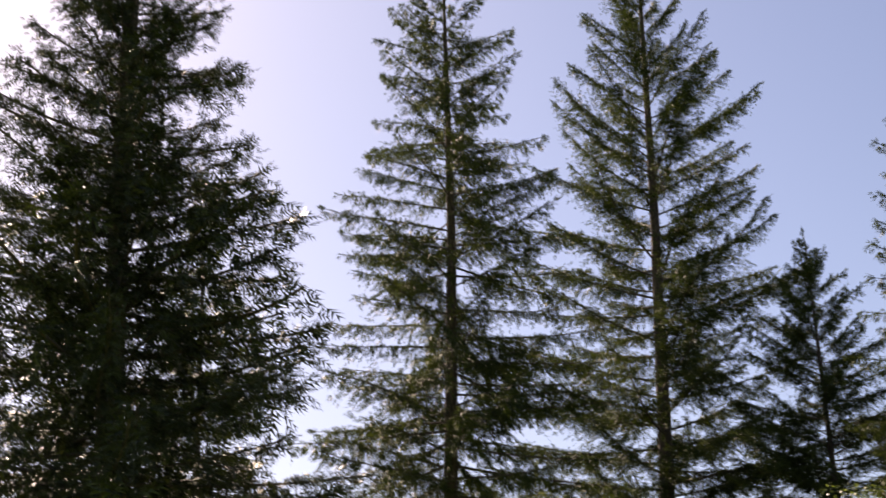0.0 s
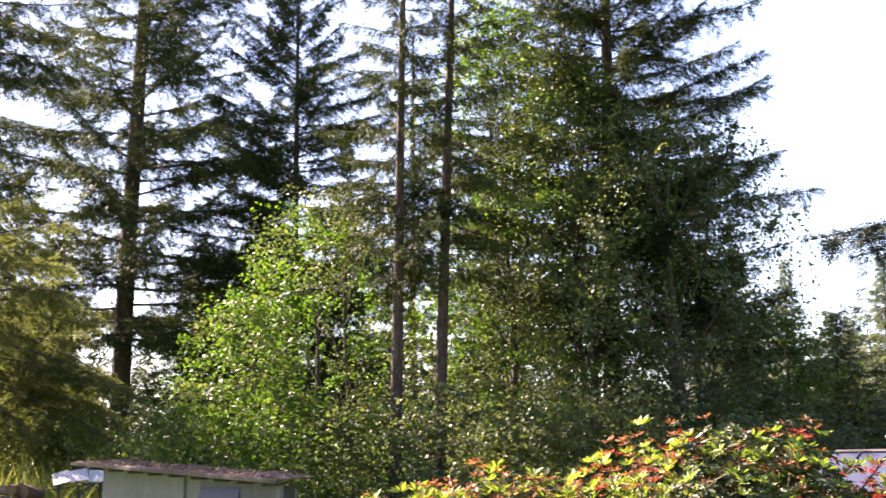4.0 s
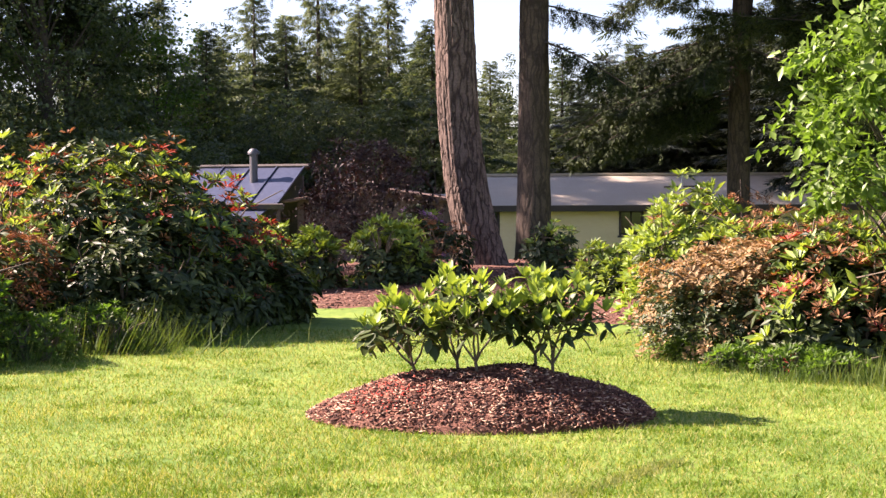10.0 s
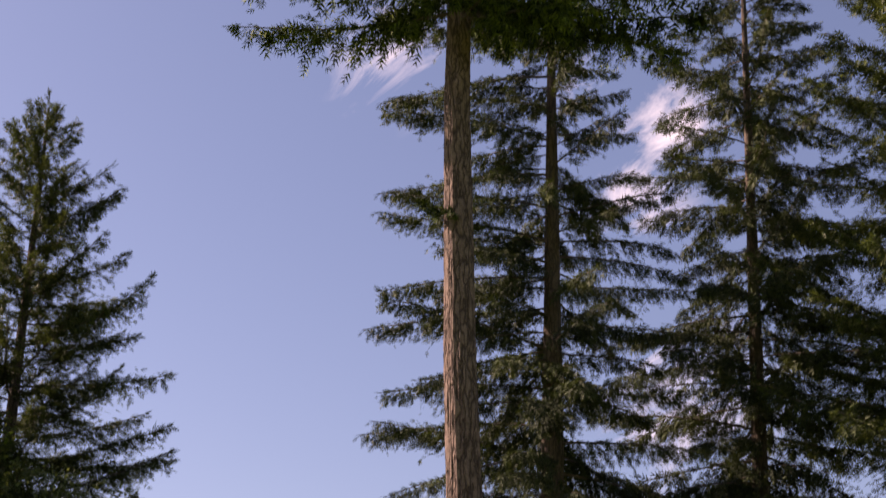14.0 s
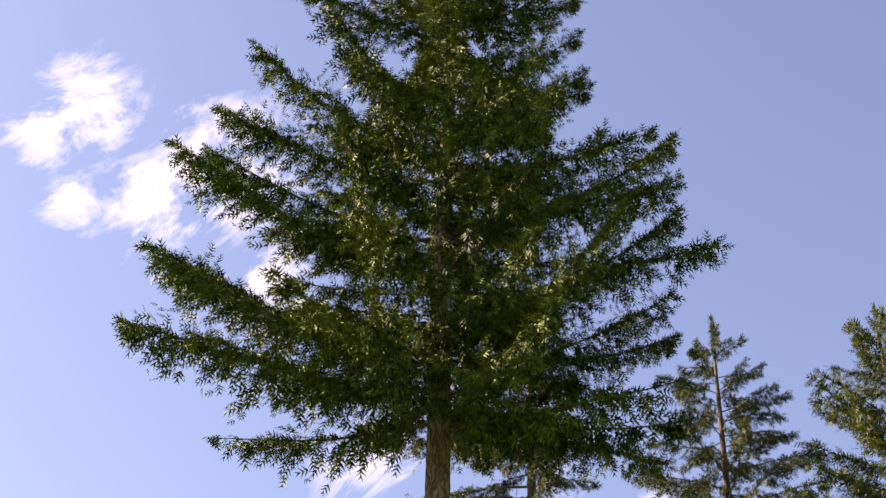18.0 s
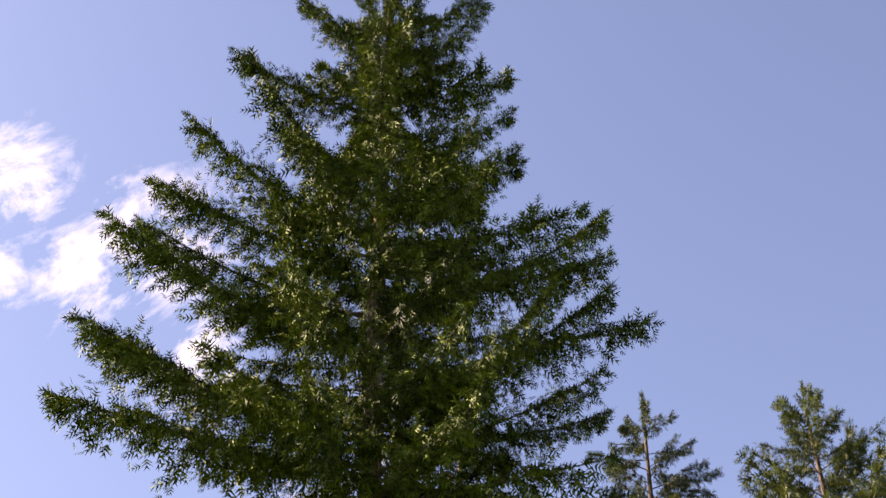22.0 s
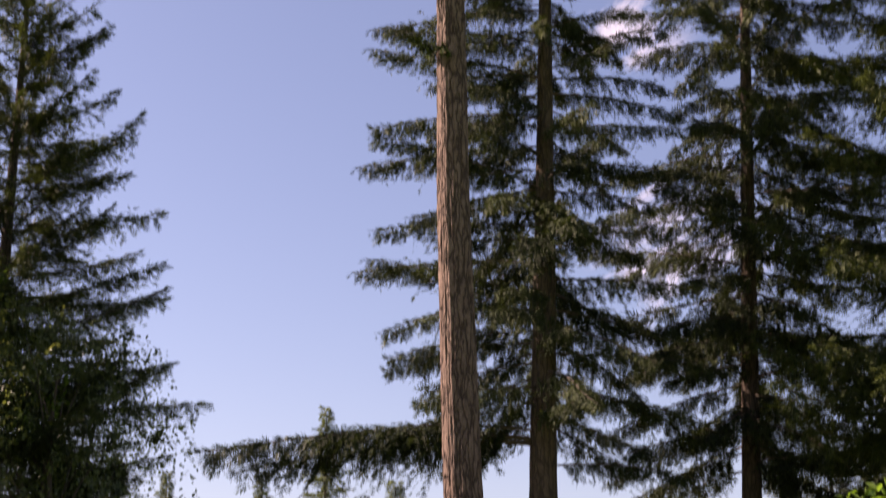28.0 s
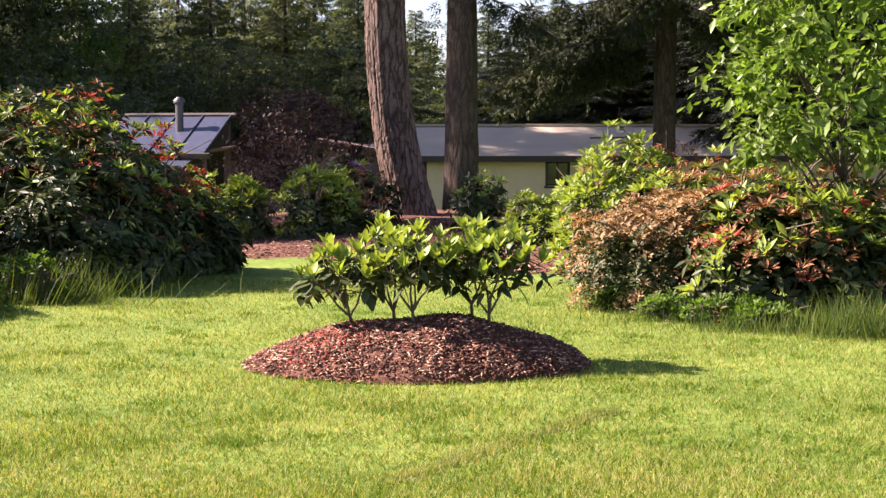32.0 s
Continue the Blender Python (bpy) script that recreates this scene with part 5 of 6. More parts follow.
# ---- grey shed ----
def grey_shed():
    # long front wall from the near corner to the far one
    ax, ay, bx, by = -15.87, 24.45, -22.1, 26.85
    L = math.hypot(bx - ax, by - ay)
    turn = math.degrees(math.atan2(by - ay, bx - ax))
    shed = thing("garden_shed", "low grey wooden shed with a mossy sloping roof", "shed", ax, ay, gz(ax, ay), turn)
    # local x runs along the front towards the far end, local -y is the back
    zt = lambda x: 1.52 + 0.36 * x / L
    n, k = 22, 0
    w = L / n
    for i in range(n):
        if i >= 11:
            continue
        x0, x1 = i * w, (i + 1) * w - 0.008
        bm = bmesh.new()
        vs = [bm.verts.new(p) for p in ((x0, 0, -0.05), (x1, 0, -0.05), (x1, 0, zt(x1)), (x0, 0, zt(x0)))]
        vb = [bm.verts.new((v.co.x, -0.03, v.co.z)) for v in vs]
        bm.faces.new(vs[::-1]), bm.faces.new(vb)
        for a in range(4):
            bm.faces.new((vs[a], vs[(a + 1) % 4], vb[(a + 1) % 4], vb[a]))
        part("board", bm, M_shed if i > 8 else M_shed_blue, shed)
    # pale sheet panels on the far half, standing proud of the boards
    for x0, x1, y1 in ((3.34, 4.66, 0.05), (4.68, L, 0.035)):
        bm = bmesh.new()
        vs = [bm.verts.new((x, y, z)) for y in (-0.02, y1) for x, z in ((x0, -0.05), (x1, -0.05), (x1, zt(x1)), (x0, zt(x0)))]
        for f in ((0, 1, 2, 3), (7, 6, 5, 4), (0, 4, 5, 1), (1, 5, 6, 2), (2, 6, 7, 3), (3, 7, 4, 0)):
            bm.faces.new([vs[q] for q in f])
        bmesh.ops.recalc_face_normals(bm, faces=bm.faces[:])
        part("wall_panel", bm, M_shed, shed, "pale grey weathered panel")
    part("corner_batten", slab(3.28, 3.36, 0.0, 0.07, -0.05, zt(3.3)), M_shed, shed)
    part("corner_post", slab(-0.05, 0.05, -0.08, 0.02, -0.05, zt(0)), M_shed, shed)
    part("corner_post", slab(L - 0.05, L + 0.05, -0.08, 0.02, -0.05, zt(L)), M_shed, shed)
    # near end wall takes the dark wood to paint the shadow beyond the corner
    part("end_wall", slab(0.3, 0.34, -0.62, -0.03, -0.05, 1.5), M_shed_dark, shed)
    part("end_wall", slab(L - 0.02, L + 0.02, -0.62, -0.03, -0.05, 1.86), M_shed, shed)
    part("back_wall", slab(0.3, L, -0.66, -0.62, -0.05, 1.5), M_shed, shed)
    # top-hung flap with its shadow gap
    flap = part("window_flap", slab(1.3, 2.75, 0.02, 0.06, 0.0, 0.36, m=Matrix.Translation((0, 0.02, 1.12)) @ pose(0, 0, 0, 12, 0, 0)), M_metal, shed, "blue-grey hinged flap")
    part("sill", slab(1.25, 2.8, 0.0, 0.16, 1.08, 1.12), M_shed_dark, shed)
    part("leaning_plank", slab(4.72, 5.05, 0.06, 0.13, 0.0, 1.2, m=pose(0, 0, 0, 0, 4, 0)), M_fascia, shed, "dark plank leaning on the wall")
    bm = bmesh.new()
    r = np.random.default_rng(81)
    nx, ny = 40, 10
    grid = {}
    for i in range(nx + 1):
        for j in range(ny + 1):
            x, y = -0.5 + 0.45 * j / ny + (L + 1.3 - 0.45 * j / ny) * i / nx, 0.42 - 1.25 * j / ny
            grid[i, j] = bm.verts.new((x, y, 1.62 + 0.052 * x + 0.05 * (0.42 - y) * 0.6 + r.normal(0, 0.02) + 0.03 * math.sin(2.1 * x) * (j / ny)))
    for i in range(nx):
        for j in range(ny):
            bm.faces.new((grid[i, j], grid[i + 1, j], grid[i + 1, j + 1], grid[i, j + 1]))
    g = bmesh.ops.extrude_face_region(bm, geom=bm.faces[:])
    bmesh.ops.translate(bm, vec=(0, 0, 0.035), verts=[v for v in g["geom"] if isinstance(v, bmesh.types.BMVert)])
    bmesh.ops.recalc_face_normals(bm, faces=bm.faces[:])
    roof = part("roof", bm, M_shed_roof, shed, "sagging roof strewn with moss and fir needles")
    bm = slab(-0.5, L + 0.8, 0.42, 0.445, -0.05, 0.02, m=Matrix.Translation((0, 0, 1.62)) @ pose(0, 0, 0, 0, -2.97, 0))
    part("fascia_board", bm, M_shed_dark, roof)
    for i in range(9):
        x = i * L / 8
        part("rafter_end", slab(x - 0.03, x + 0.03, 0.0, 0.4, 1.5 + 0.052 * x, 1.6 + 0.052 * x), M_shed_dark, roof)
    # fallen needles, moss and twigs lying on the roof
    n = 1500
    P = np.stack([r.uniform(-0.2, L + 0.4, n), r.uniform(-0.7, 0.4, n), np.zeros(n)], 1)
    P[:, 2] = 1.665 + 0.052 * P[:, 0] + 0.03 * (0.42 - P[:, 1]) + np.abs(r.normal(0, 0.025, n))
    tagged(chips("roof_litter", "", P, M_sawdust_dull, 0.03, 0.12, 83, roof), kind="stuff")
    return shed


grey_shed()


def canopy():
    """An open lean-to of light sheets on thin posts, behind the shed's far end."""
    x, y = polar(-40.4, 40.0)
    c = thing("open_canopy", "light grey sheet-metal canopy on thin poles", "canopy", x, y, gz(x, y), 40.4)
    for i, (z, roll) in enumerate(((1.5, -14), (1.57, -10), (1.6, 3))):
        x0 = -0.62 + i * 0.43
        m = Matrix.Translation((x0, -0.3, z)) @ pose(0, 0, 0, 17, roll, 0)
        sheet = part("roof_sheet", slab(0, 0.45, 0, 1.0, 0, 0.02, 0.004, m=m), M_sheet, c)
        for q in range(3):
            part("rib", slab(0.06 + 0.15 * q, 0.09 + 0.15 * q, 0.0, 1.0, 0.02, 0.035, 0.003, m=m), M_sheet, sheet)
    for px, py, h in ((-0.5, -0.25, 1.5), (-0.5, 0.55, 1.62), (0.55, -0.25, 1.6), (0.55, 0.55, 1.8), (0.0, -0.28, 1.56)):
        V, F = tube([[px, py, -0.1], [px, py, h]], [0.025, 0.025], 8)
        part("post", np_mesh("post", V, F, M_black, True), M_black, c)
    for p, q in (((-1.1, -0.33, 1.36), (0.7, -0.33, 1.58)), ((-0.1, -0.34, 1.3), (0.65, -0.34, 1.62)), ((-0.1, -0.34, 1.62), (0.6, -0.34, 1.42))):
        V, F = tube([p, q], [0.02, 0.02], 8)
        part("brace", np_mesh("brace", V, F, M_black, True), M_black, c)


canopy()

# ---- log pile ----
LOGS = []


def log(x, y, z, length, radius, turn, seed, label, tilt=0.0, bark=None):
    r = np.random.default_rng(seed)
    n, m = 18, 14
    a = np.arange(n) * 2 * math.pi / n
    s = np.linspace(-0.5, 0.5, m)
    knob = sum(np.sin(a[None] * k + r.uniform(0, 6) + s[:, None] * r.uniform(1, 6)) for k in (2, 3, 7, 11)) / 4
    rad = radius * (1 - 0.22 * (s[:, None] + 0.5)) * (1 + 0.12 * knob) + r.normal(0, 0.035 * radius, (m, n))
    bow, crook = r.normal(0, 0.025, 2) * length
    V = np.stack([s[:, None] * length + 0.25 * radius * np.sin(a[None] + seed) * 2 * s[:, None], rad * np.cos(a) + bow * (4 * s[:, None] ** 2 - 0.5), rad * np.sin(a) + crook * (4 * s[:, None] ** 2 - 0.5) * 0.5], -1).reshape(-1, 3)
    i, j = np.meshgrid(np.arange(m - 1), np.arange(n), indexing="ij")
    F = np.stack([i * n + j, i * n + (j + 1) % n, (i + 1) * n + (j + 1) % n, (i + 1) * n + j], -1).reshape(-1, 4)
    bark = bark or M_log
    t = new("log")
    tagged(t, label, "log", "felled logs stacked at the lawn's edge")
    t.matrix_world = pose(x, y, z, 0, tilt, turn)
    part("bark", np_mesh("bark", V, F, bark, True), bark, t)
    for end, ring in ((-1, V[:n]), (1, V[-n:])):
        c = ring.mean(0) + np.array([0.01 * end, 0, 0])
        part("cut_end", np_mesh("cut_end", np.vstack([(ring - ring.mean(0)) * np.array([1, 0.93, 0.93]) + ring.mean(0) + np.array([0.006 * end, 0, 0]), c]),
                                [[k, (k + 1) % n, n] if end > 0 else [(k + 1) % n, k, n] for k in range(n)], M_log_end), M_log_end, t, "weathered cut end, darkened as if in shade")
    return t


def log_pile():
    r = np.random.default_rng(85)
    # big logs laid across the view
    px, py = polar(-43.3, 37.3)
    for k, (off, back, z, ln, rad) in enumerate(((-0.6, 0.0, 0.52, 2.1, 0.36), (-0.5, 0.7, 0.42, 2.4, 0.38), (-0.35, 0.35, 1.02, 2.4, 0.24), (-0.5, 0.75, 1.05, 2.3, 0.22),
                                                 (-0.45, 0.55, 1.38, 2.3, 0.14), (-0.7, -0.1, 0.14, 2.2, 0.15), (-0.3, 1.3, 0.6, 2.3, 0.4))):
        d = np.array([math.cos(radians(43)), math.sin(radians(43))])
        b = np.array([-math.sin(radians(43)), math.cos(radians(43))])
        p = np.array([px, py]) + d * off + b * back
        log(p[0], p[1], z, ln * r.uniform(0.8, 1.1), rad, 43 + r.normal(0, 4), 850 + k, "bark-covered log in the stack")
    # rounds and short logs whose ends face the lawn
    ex, ey = polar(-41.2, 36.2)
    d = np.array([math.cos(radians(40)), math.sin(radians(40))])
    k = 0
    for col, tall in enumerate((5, 5, 4, 4, 3, 2, 1)):
        z = 0.0
        for row in range(tall):
            rad = r.uniform(0.1, 0.2)
            p = np.array([ex, ey]) + d * (col * 0.28 - 0.85 + r.normal(0, 0.08))
            log(p[0], p[1], z + rad, r.uniform(0.8, 1.2), rad, 118 + r.normal(0, 14), 870 + k, "short bark-covered log end-on in the stack", r.normal(0, 8), M_log_red)
            z += rad * 1.85
            k += 1
    # tumbled heap of dark red-brown logs, and pale split wood before it
    for k in range(44):
        az = -50.6 + 5.6 * r.random()
        x, y = polar(az, 40.4 + r.normal(0, 0.35))
        z = 0.18 + 0.98 * r.random() ** 1.1
        log(x, y, z, r.uniform(0.7, 1.9), r.uniform(0.15, 0.3), 44 + r.normal(0, 28), 890 + k, "dark red-brown log in the tumbled heap", r.normal(0, 9), M_log_red)
    for k in range(9):
        x, y = polar(-50.2 + k * 0.62 + r.normal(0, 0.15), 39.2 + r.normal(0, 0.15))
        log(x, y, r.uniform(0.12, 0.5), r.uniform(0.8, 1.7), r.uniform(0.05, 0.11), 44 + r.normal(0, 16), 930 + k, "pale split log at the lawn's edge", r.normal(0, 6))
    n = 2600
    az = r.uniform(-51, -40.8, n)
    q = r.normal(38.4, 0.35, n) - 0.12 * (az + 46)
    heap = 0.1 + 0.62 * np.exp(-((az + 46.1) / 0.55) ** 2) + 0.22 * np.exp(-((az + 43.3) / 0.8) ** 2) + 0.16 * np.exp(-((az + 49) / 1.0) ** 2)
    P = np.column_stack([q * np.sin(np.radians(az)), q * np.cos(np.radians(az)), heap * r.random(n) ** 1.4 + 0.02])
    chips("split_wood_debris", "orange wood chips and splinters along the lawn's edge", P, M_sawdust, 0.08, 0.3, 86)


log_pile()


# ---- yellow house ----
def yellow_house():
    hx, hy, g = -0.4, 40.0, -1.05
    h = thing("yellow_house", "long low yellow house with a grey roof", "house", hx, hy, g, 0.6)
    W, eave = 14.7, 2.26
    top = eave - 0.06
    # lapped siding boards, split round the window and the second window
    holes = ((3.2, 3.86, 1.46, 2.14), (5.7, 6.36, 1.42, 2.12))
    n = 12
    for i in range(n):
        z0, z1 = i * top / n, (i + 1) * top / n
        cuts = [(0.0, W)]
        for x0, x1, a, b in holes:
            if z1 > a + 0.02 and z0 < b - 0.02:
                cuts = [c for s in cuts for c in (((s[0], min(s[1], x0)), (max(s[0], x1), s[1])) if s[0] < x1 and s[1] > x0 else (s,))]
        for a, b in cuts:
            if b - a > 0.02:
                part("siding_board", slab(a, b, -0.02, 0.0, z0, z1 + 0.012, 0.003, m=pose(0, 0, 0, 0, 0, 0)), M_yellow, h)
    for x0, x1, z0, z1 in holes:
        win = part("window", slab(x0 + 0.06, x1 - 0.06, 0.03, 0.04, z0 + 0.06, z1 - 0.06, 0), M_glass, h, "small dark window")
        for a in (slab(x0, x1, -0.04, 0.06, z1 - 0.06, z1), slab(x0, x0 + 0.06, -0.04, 0.06, z0, z1), slab(x1 - 0.06, x1, -0.04, 0.06, z0, z1),
                  slab((x0 + x1) / 2 - 0.02, (x0 + x1) / 2 + 0.02, -0.02, 0.05, z0, z1)):
            part("window_frame", a, M_fascia, win)
        part("window_sill", slab(x0 - 0.04, x1 + 0.04, -0.08, 0.06, z0 - 0.05, z0), M_fascia, win)
    part("corner_board", slab(-0.08, 0.0, -0.03, 0.1, 0, top), M_fascia, h)
    part("corner_board", slab(W, W + 0.08, -0.03, 0.1, 0, top), M_fascia, h)
    part("wall", slab(0.0, W, 0.12, 6.2, 0, top - 0.05), M_shed_dark, h)
    # roof: two slopes with overlapping courses
    run, rise = 3.6, 0.86
    roof = part("roof", slab(-0.36, W + 0.36, -0.02, 7.2, eave - 0.06, eave), M_fascia, h, "grey composition roof")
    L = math.hypot(run, rise)
    ang = math.degrees(math.atan2(rise, run))
    courses = 14
    for i in range(courses):
        s0 = i * L / courses
        m = Matrix.Translation((0, -0.5, eave)) @ pose(0, 0, 0, ang, 0, 0)
        part("roof_course", slab(-0.4, W + 0.95, s0, s0 + L / courses + 0.03, 0.012, 0.03, 0, m=m @ pose(0, 0, 0, -0.6, 0, 0)), M_roof, roof)
    m = Matrix.Translation((0, -0.5 + 2 * run, eave)) @ pose(0, 0, 0, -ang, 0, 0)
    part("back_slope", slab(-0.4, W + 0.95, -L, 0, 0, 0.03, 0, m=m), M_roof, roof)
    part("ridge_cap", slab(-0.4, W + 0.95, run - 0.62, run - 0.38, eave + rise - 0.02, eave + rise + 0.05), M_roof, roof)
    part("fascia_board", slab(-0.4, W + 0.95, -0.56, -0.52, eave - 0.14, eave + 0.02), M_fascia, roof)
    part("soffit", slab(-0.4, W + 0.95, -0.52, -0.02, eave - 0.1, eave - 0.07), M_fascia, roof)
    V, F = tube([[5.0, 0.9, eave + 0.2], [5.0, 0.9, eave + 0.95]], [0.03, 0.03], 8)
    pipe = part("vent_pipe", np_mesh("vent_pipe", V, F, M_plate, True), M_plate, roof)
    V, F = tube([[4.5, 0.9, eave + 0.5], [5.6, 0.9, eave + 0.52]], [0.022, 0.022], 8)
    part("mast_arm", np_mesh("mast_arm", V, F, M_fascia, True), M_fascia, pipe)
    # lower wing
    wing = thing("house_wing", "low grey-roofed wing beside the yellow house", "house", -4.7, 40.4, g, 0.0)
    part("wall", slab(0, 3.4, 0, 3, 0, 1.7), M_shed, wing)
    part("roof", slab(-0.2, 3.4, -0.3, 3.4, -0.04, 0.04, m=Matrix.Translation((0, 0, 2.02)) @ pose(0, 0, 0, 9, 0, 0)), M_roof, wing)
    part("fascia_board", slab(-0.2, 3.4, -0.34, -0.3, 1.84, 2.0), M_fascia, wing)


yellow_house()


# ---- brown outbuilding with a metal lean-to ----
def outbuilding():
    g = -0.62
    b = thing("brown_outbuilding", "dark brown board outbuilding behind the maple", "shed", -4.55, 31.0, g, 0)
    n = 20
    for i in range(n):
        x0 = i * 3.1 / n
        part("board", slab(x0, x0 + 0.145, -0.02, 0.01, 0, 2.1), M_brown, b)
    part("wall", slab(0.01, 3.09, 0.02, 3.4, 0, 2.08), M_brown, b)
    for sgn, x in ((1, -0.25), (-1, 3.35)):
        L = 1.85
        part("roof_slope", slab(0 if sgn > 0 else -L, L if sgn > 0 else 0, -0.35, 3.7, 0, 0.06, m=Matrix.Translation((x, 0, 2.02)) @ pose(0, 0, 0, 0, -9 * sgn, 0)), M_shed_roof, b)
    bm = bmesh.new()
    v = [bm.verts.new(p) for p in ((0.0, 0.0, 2.08), (3.1, 0.0, 2.08), (1.55, 0.0, 2.32), (0.0, 0.06, 2.08), (3.1, 0.06, 2.08), (1.55, 0.06, 2.32))]
    for f in ((0, 1, 2), (5, 4, 3), (0, 3, 4, 1), (1, 4, 5, 2), (2, 5, 3, 0)):
        bm.faces.new([v[k] for k in f])
    part("gable", bm, M_brown, b)
    s = thing("metal_roofed_lean_to", "lean-to with a blue-grey metal roof and stovepipe", "shed", -4.62, 31.0, g, -12)
    tilt = Matrix.Translation((0, -0.75, 2.0)) @ pose(0, 0, 0, 26, 0, 0)
    for i in range(4):
        x1 = -0.06 - i * 0.62
        sh = part("roof_sheet", slab(x1 - 0.6, x1, 0, 1.75, 0, 0.02, 0.004, m=tilt), M_metal, s, "blue-grey metal roofing sheet")
        part("seam", slab(x1 - 0.02, x1 + 0.012, 0, 1.75, 0.02, 0.05, 0.004, m=tilt), M_metal, sh)
    part("ridge_flashing", slab(-2.5, 0.05, 1.74, 1.84, 0.0, 0.06, m=tilt), M_shed_dark, s)
    part("fascia_board", slab(-2.5, 0.05, -0.04, 0.0, -0.1, 0.02, m=tilt), M_shed_dark, s)
    low = Matrix.Translation((0, -1.35, 1.66)) @ pose(0, 0, 0, 17, 0, 0)
    part("lower_roof_sheet", slab(-2.3, -0.35, 0, 0.75, 0, 0.02, 0.004, m=low), M_metal, s)
    part("back_wall", slab(-2.45, -0.05, 0.7, 0.76, 0, 2.6), M_shed_dark, s)
    for x in (-2.3, -0.12):
        V, F = tube([[x, -0.6, -0.1], [x, -0.6, 1.98]], [0.05, 0.05], 8)
        part("post", np_mesh("post", V, F, M_brown, True), M_brown, s)
    part("rail", slab(-2.4, -0.1, -0.66, -0.58, 1.08, 1.16), M_cream, s, "pale horizontal rail")
    part("slatted_screen", slab(-1.6, -0.2, 0.2, 0.24, 0.7, 1.5), M_leaf_dark, s)
    V, F = tube([[-0.98, 0.2, 2.4], [-0.98, 0.2, 3.06]], [0.085, 0.085], 14)
    flue = part("stovepipe", np_mesh("stovepipe", V, F, M_galv, True), M_galv, s, "galvanised stovepipe")
    V, F = tube([[-0.98, 0.2, 3.05], [-0.98, 0.2, 3.11], [-0.98, 0.2, 3.18]], [0.12, 0.13, 0.05], 14)
    part("cap", np_mesh("cap", V, F, M_galv, True), M_galv, flue)


outbuilding()


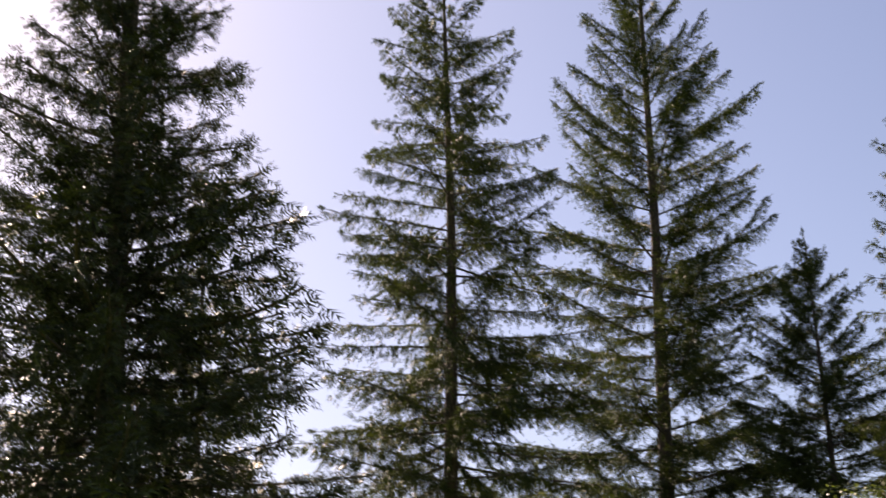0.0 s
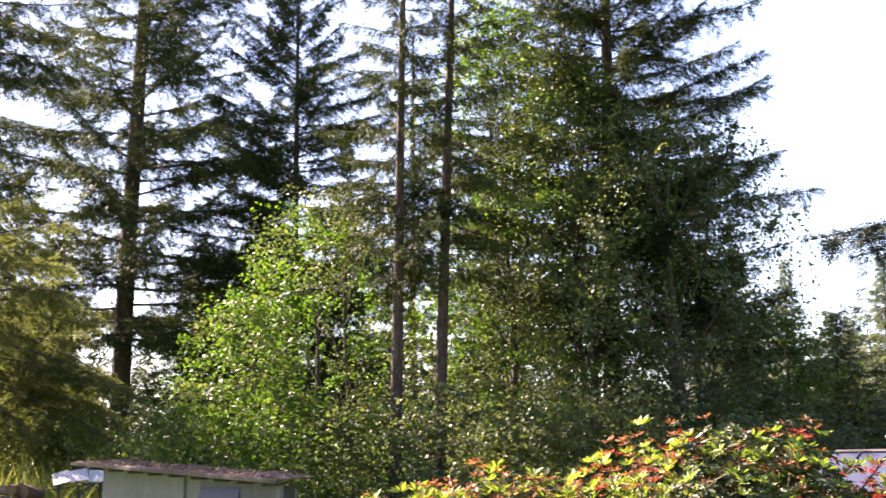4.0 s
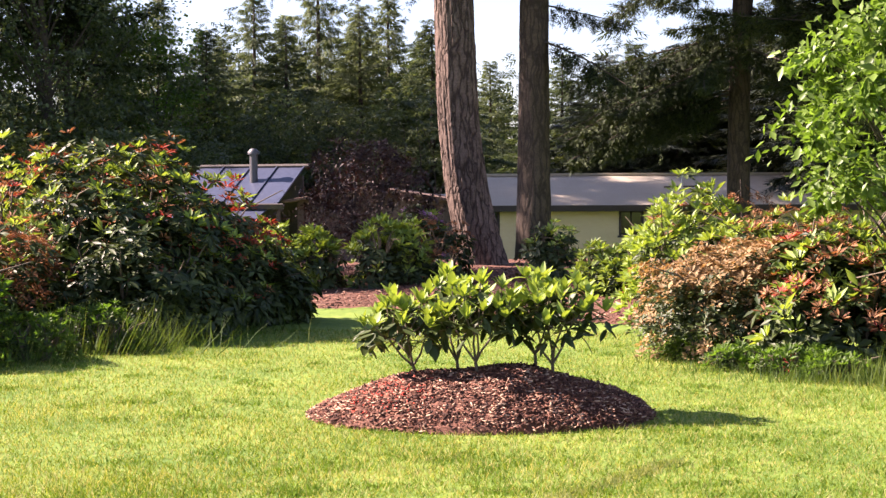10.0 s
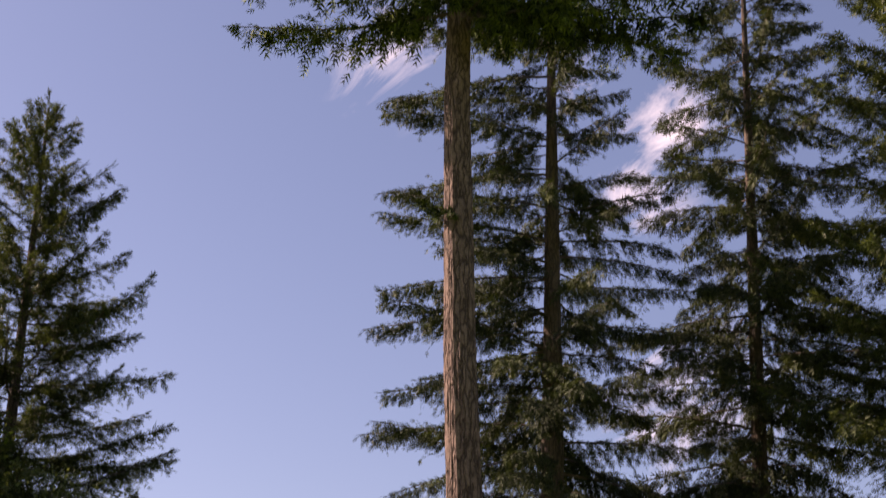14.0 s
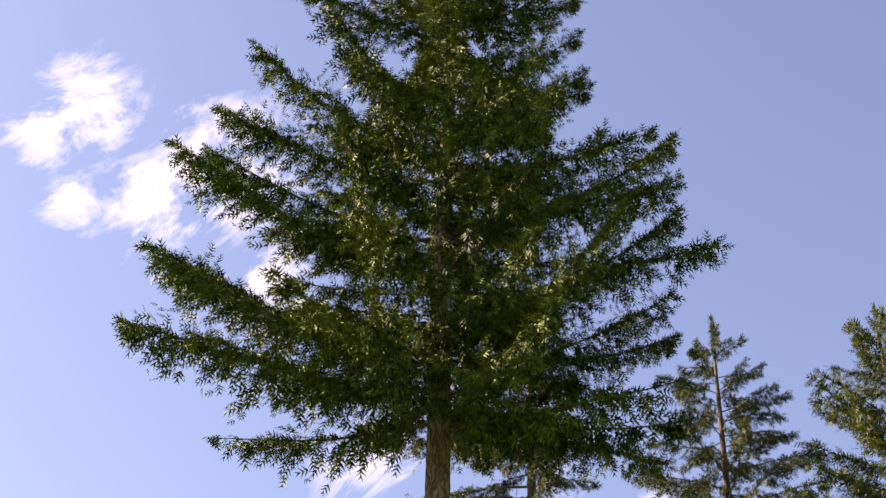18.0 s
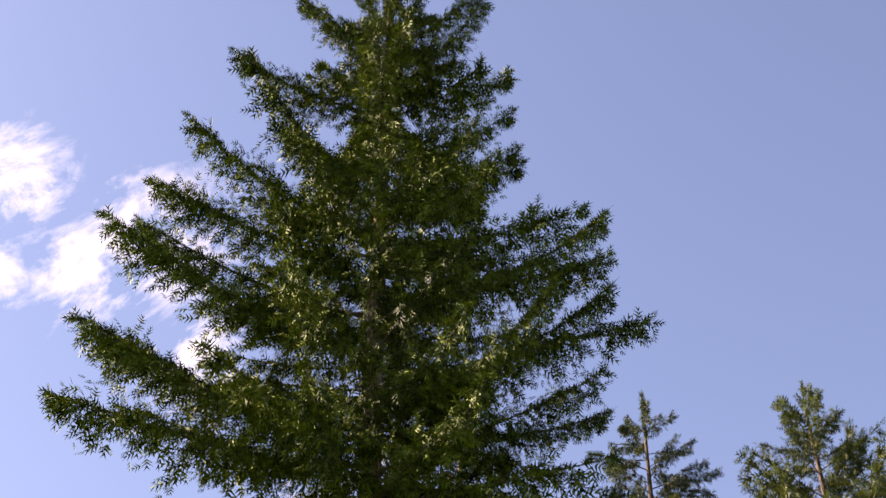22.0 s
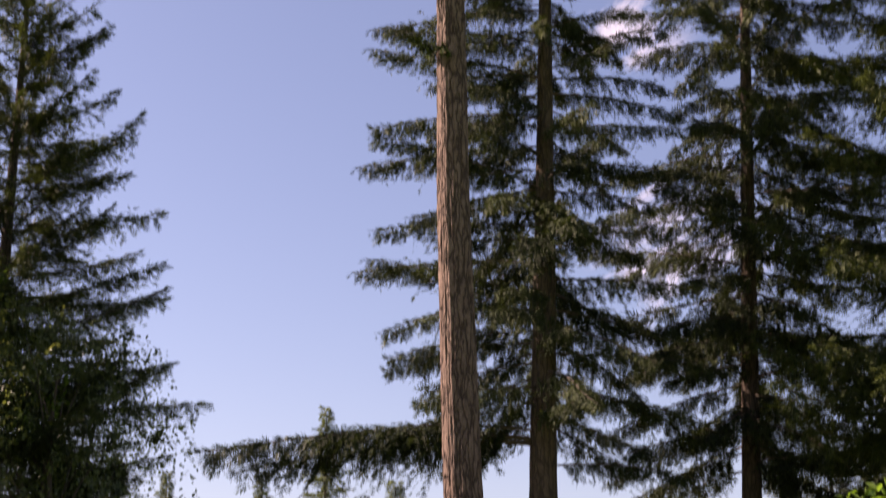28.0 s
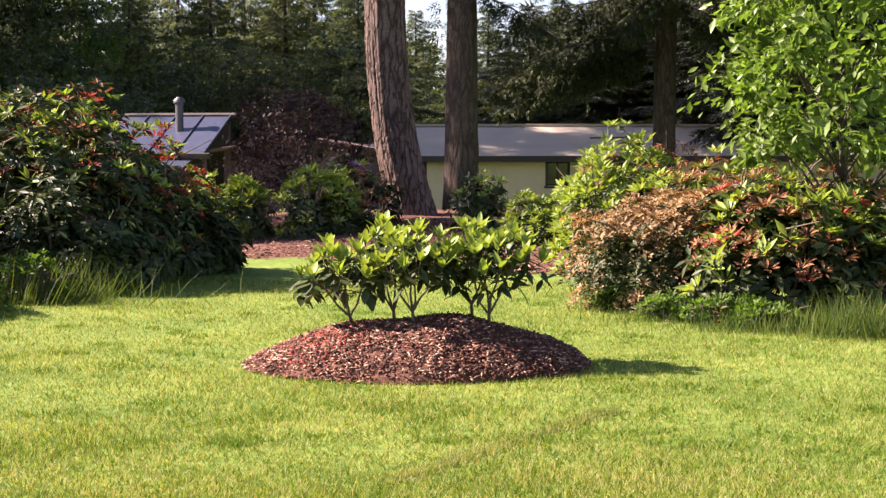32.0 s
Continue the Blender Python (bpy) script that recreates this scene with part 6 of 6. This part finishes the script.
# ---- red van ----
def red_van():
    x, y = polar(-53.7, 10.6)
    van = thing("red_van", "dark red van with black tinted rear windows", "car", x, y, 0.0, 140)
    # local +x points forward; the tail stands at x = 0
    prof = ((0.0, 0.42), (-0.02, 0.9), (0.06, 1.12), (0.12, 1.32), (0.22, 1.55), (0.38, 1.77), (0.58, 1.92), (0.85, 2.01), (1.2, 2.05), (2.6, 2.03), (3.3, 1.86), (4.1, 1.25), (4.9, 1.08), (5.05, 0.8), (5.05, 0.42))
    half = 0.98
    lean_in = lambda z: max(0.0, z - 1.1) * 0.16 + 0.75 * max(0.0, z - 1.6) ** 1.5
    V, F = [], []
    for k, (s, inset) in enumerate(((-1.0, 0.05), (-0.94, 0.0), (0.94, 0.0), (1.0, 0.05))):
        for px, pz in prof:
            lean = lean_in(pz)
            V.append((px + inset * (0.6 if px < 2 else -0.6), s * (half - lean), pz - inset * 0.6))
    n = len(prof)
    for k in range(3):
        for i in range(n):
            F.append((k * n + i, k * n + (i + 1) % n, (k + 1) * n + (i + 1) % n, (k + 1) * n + i))
    bm = bmesh.new()
    vs = [bm.verts.new(v) for v in V]
    for f in F:
        bm.faces.new([vs[i] for i in f])
    bm.faces.new([vs[i] for i in range(n)][::-1])
    bm.faces.new([vs[3 * n + i] for i in range(n)])
    bmesh.ops.recalc_face_normals(bm, faces=bm.faces[:])
    bmesh.ops.bevel(bm, geom=[e for e in bm.edges if e.calc_face_angle(0) > 0.5], offset=0.03, segments=2, affect="EDGES")
    body = part("body", bm, M_red, van)
    def pane(points, side):
        bm = bmesh.new()
        a = [bm.verts.new((px, side * (half - lean_in(pz) + 0.006), pz)) for px, pz in points]
        b = [bm.verts.new((v.co.x, v.co.y + side * 0.012, v.co.z)) for v in a]
        bm.faces.new(a), bm.faces.new(b[::-1])
        for i in range(len(a)):
            j = (i + 1) % len(a)
            bm.faces.new((a[i], b[i], b[j], a[j]))
        bmesh.ops.recalc_face_normals(bm, faces=bm.faces[:])
        return bm
    for side in (-1, 1):
        for pts in (((0.15, 1.1), (0.2, 1.34), (0.3, 1.55), (0.46, 1.75), (0.64, 1.88), (0.9, 1.95), (1.55, 1.97), (1.55, 1.1)), ((1.63, 1.16), (1.63, 1.86), (2.6, 1.86), (2.6, 1.16)), ((2.68, 1.16), (2.68, 1.85), (3.2, 1.78), (3.85, 1.2))):
            part("side_window", pane(pts, side), M_glass, van, "black tinted glass")
        part("tail_light", slab(-0.06, 0.1, side * 0.9 - 0.08, side * 0.9 + 0.08, 0.82, 1.15, 0.03), M_lens, van, "red tail light")
        part("door_handle", slab(1.75, 1.93, side * 0.99 - 0.02, side * 0.99 + 0.02, 1.0, 1.04, 0.008), M_red, van)
        for wx in (0.95, 4.1):
            a = np.linspace(0, 2 * math.pi, 25)[:-1]
            ring = [(0.30, -0.1), (0.34, -0.11), (0.345, 0.11), (0.30, 0.1)]
            TV = np.array([[wx + q * math.cos(t), side * 0.9 + w, 0.345 + q * math.sin(t)] for q, w in ring for t in a])
            TF = [[k * 24 + i, k * 24 + (i + 1) % 24, ((k + 1) % 4) * 24 + (i + 1) % 24, ((k + 1) % 4) * 24 + i] for k in range(4) for i in range(24)]
            wheel = part("wheel", np_mesh("tyre", TV, TF, M_black, True), M_black, van)
            RV = np.array([[wx + 0.3 * math.cos(t), side * 0.97, 0.345 + 0.3 * math.sin(t)] for t in a] + [[wx, side * 1.0, 0.345]])
            part("rim", np_mesh("rim", RV, [[i, (i + 1) % 24, 24] for i in range(24)], M_rim), M_rim, wheel)
    # rear glass that follows the rounded tail
    bm = bmesh.new()
    rows = []
    for px, pz in ((0.075, 1.18), (0.12, 1.32), (0.22, 1.55), (0.38, 1.77), (0.55, 1.9)):
        w = half - lean_in(pz) - 0.05
        rows.append([bm.verts.new((px - 0.03 + 0.05 * (q / 4) ** 2, q / 4 * w, pz + 0.02)) for q in range(-4, 5)])
    for lo, hi in zip(rows, rows[1:]):
        for q in range(8):
            bm.faces.new((lo[q], hi[q], hi[q + 1], lo[q + 1]))
    g = bmesh.ops.extrude_face_region(bm, geom=bm.faces[:])
    bmesh.ops.translate(bm, vec=(0.015, 0, 0), verts=[v for v in g["geom"] if isinstance(v, bmesh.types.BMVert)])
    bmesh.ops.recalc_face_normals(bm, faces=bm.faces[:])
    part("rear_window", bm, M_glass, van, "black tinted glass")
    part("bumper", slab(-0.12, 0.1, -0.92, 0.92, 0.4, 0.62, 0.04), M_red, van)
    part("number_plate", slab(-0.05, -0.03, -0.26, 0.26, 0.74, 0.88, 0.003), M_plate, van)
    part("roof_rail", slab(0.9, 2.6, 0.5, 0.54, 2.02, 2.08, 0.01), M_black, van)
    part("roof_rail", slab(0.9, 2.6, -0.54, -0.5, 2.02, 2.08, 0.01), M_black, van)
    bm = bmesh.new()
    box(bm, -0.01, 0.01, -0.8, 0.8, -0.42, 0.4, 0.0, Matrix.Translation((3.73, 0, 1.56)) @ pose(0, 0, 0, 0, -52, 0))
    part("windscreen", bm, M_glass, van)


red_van()
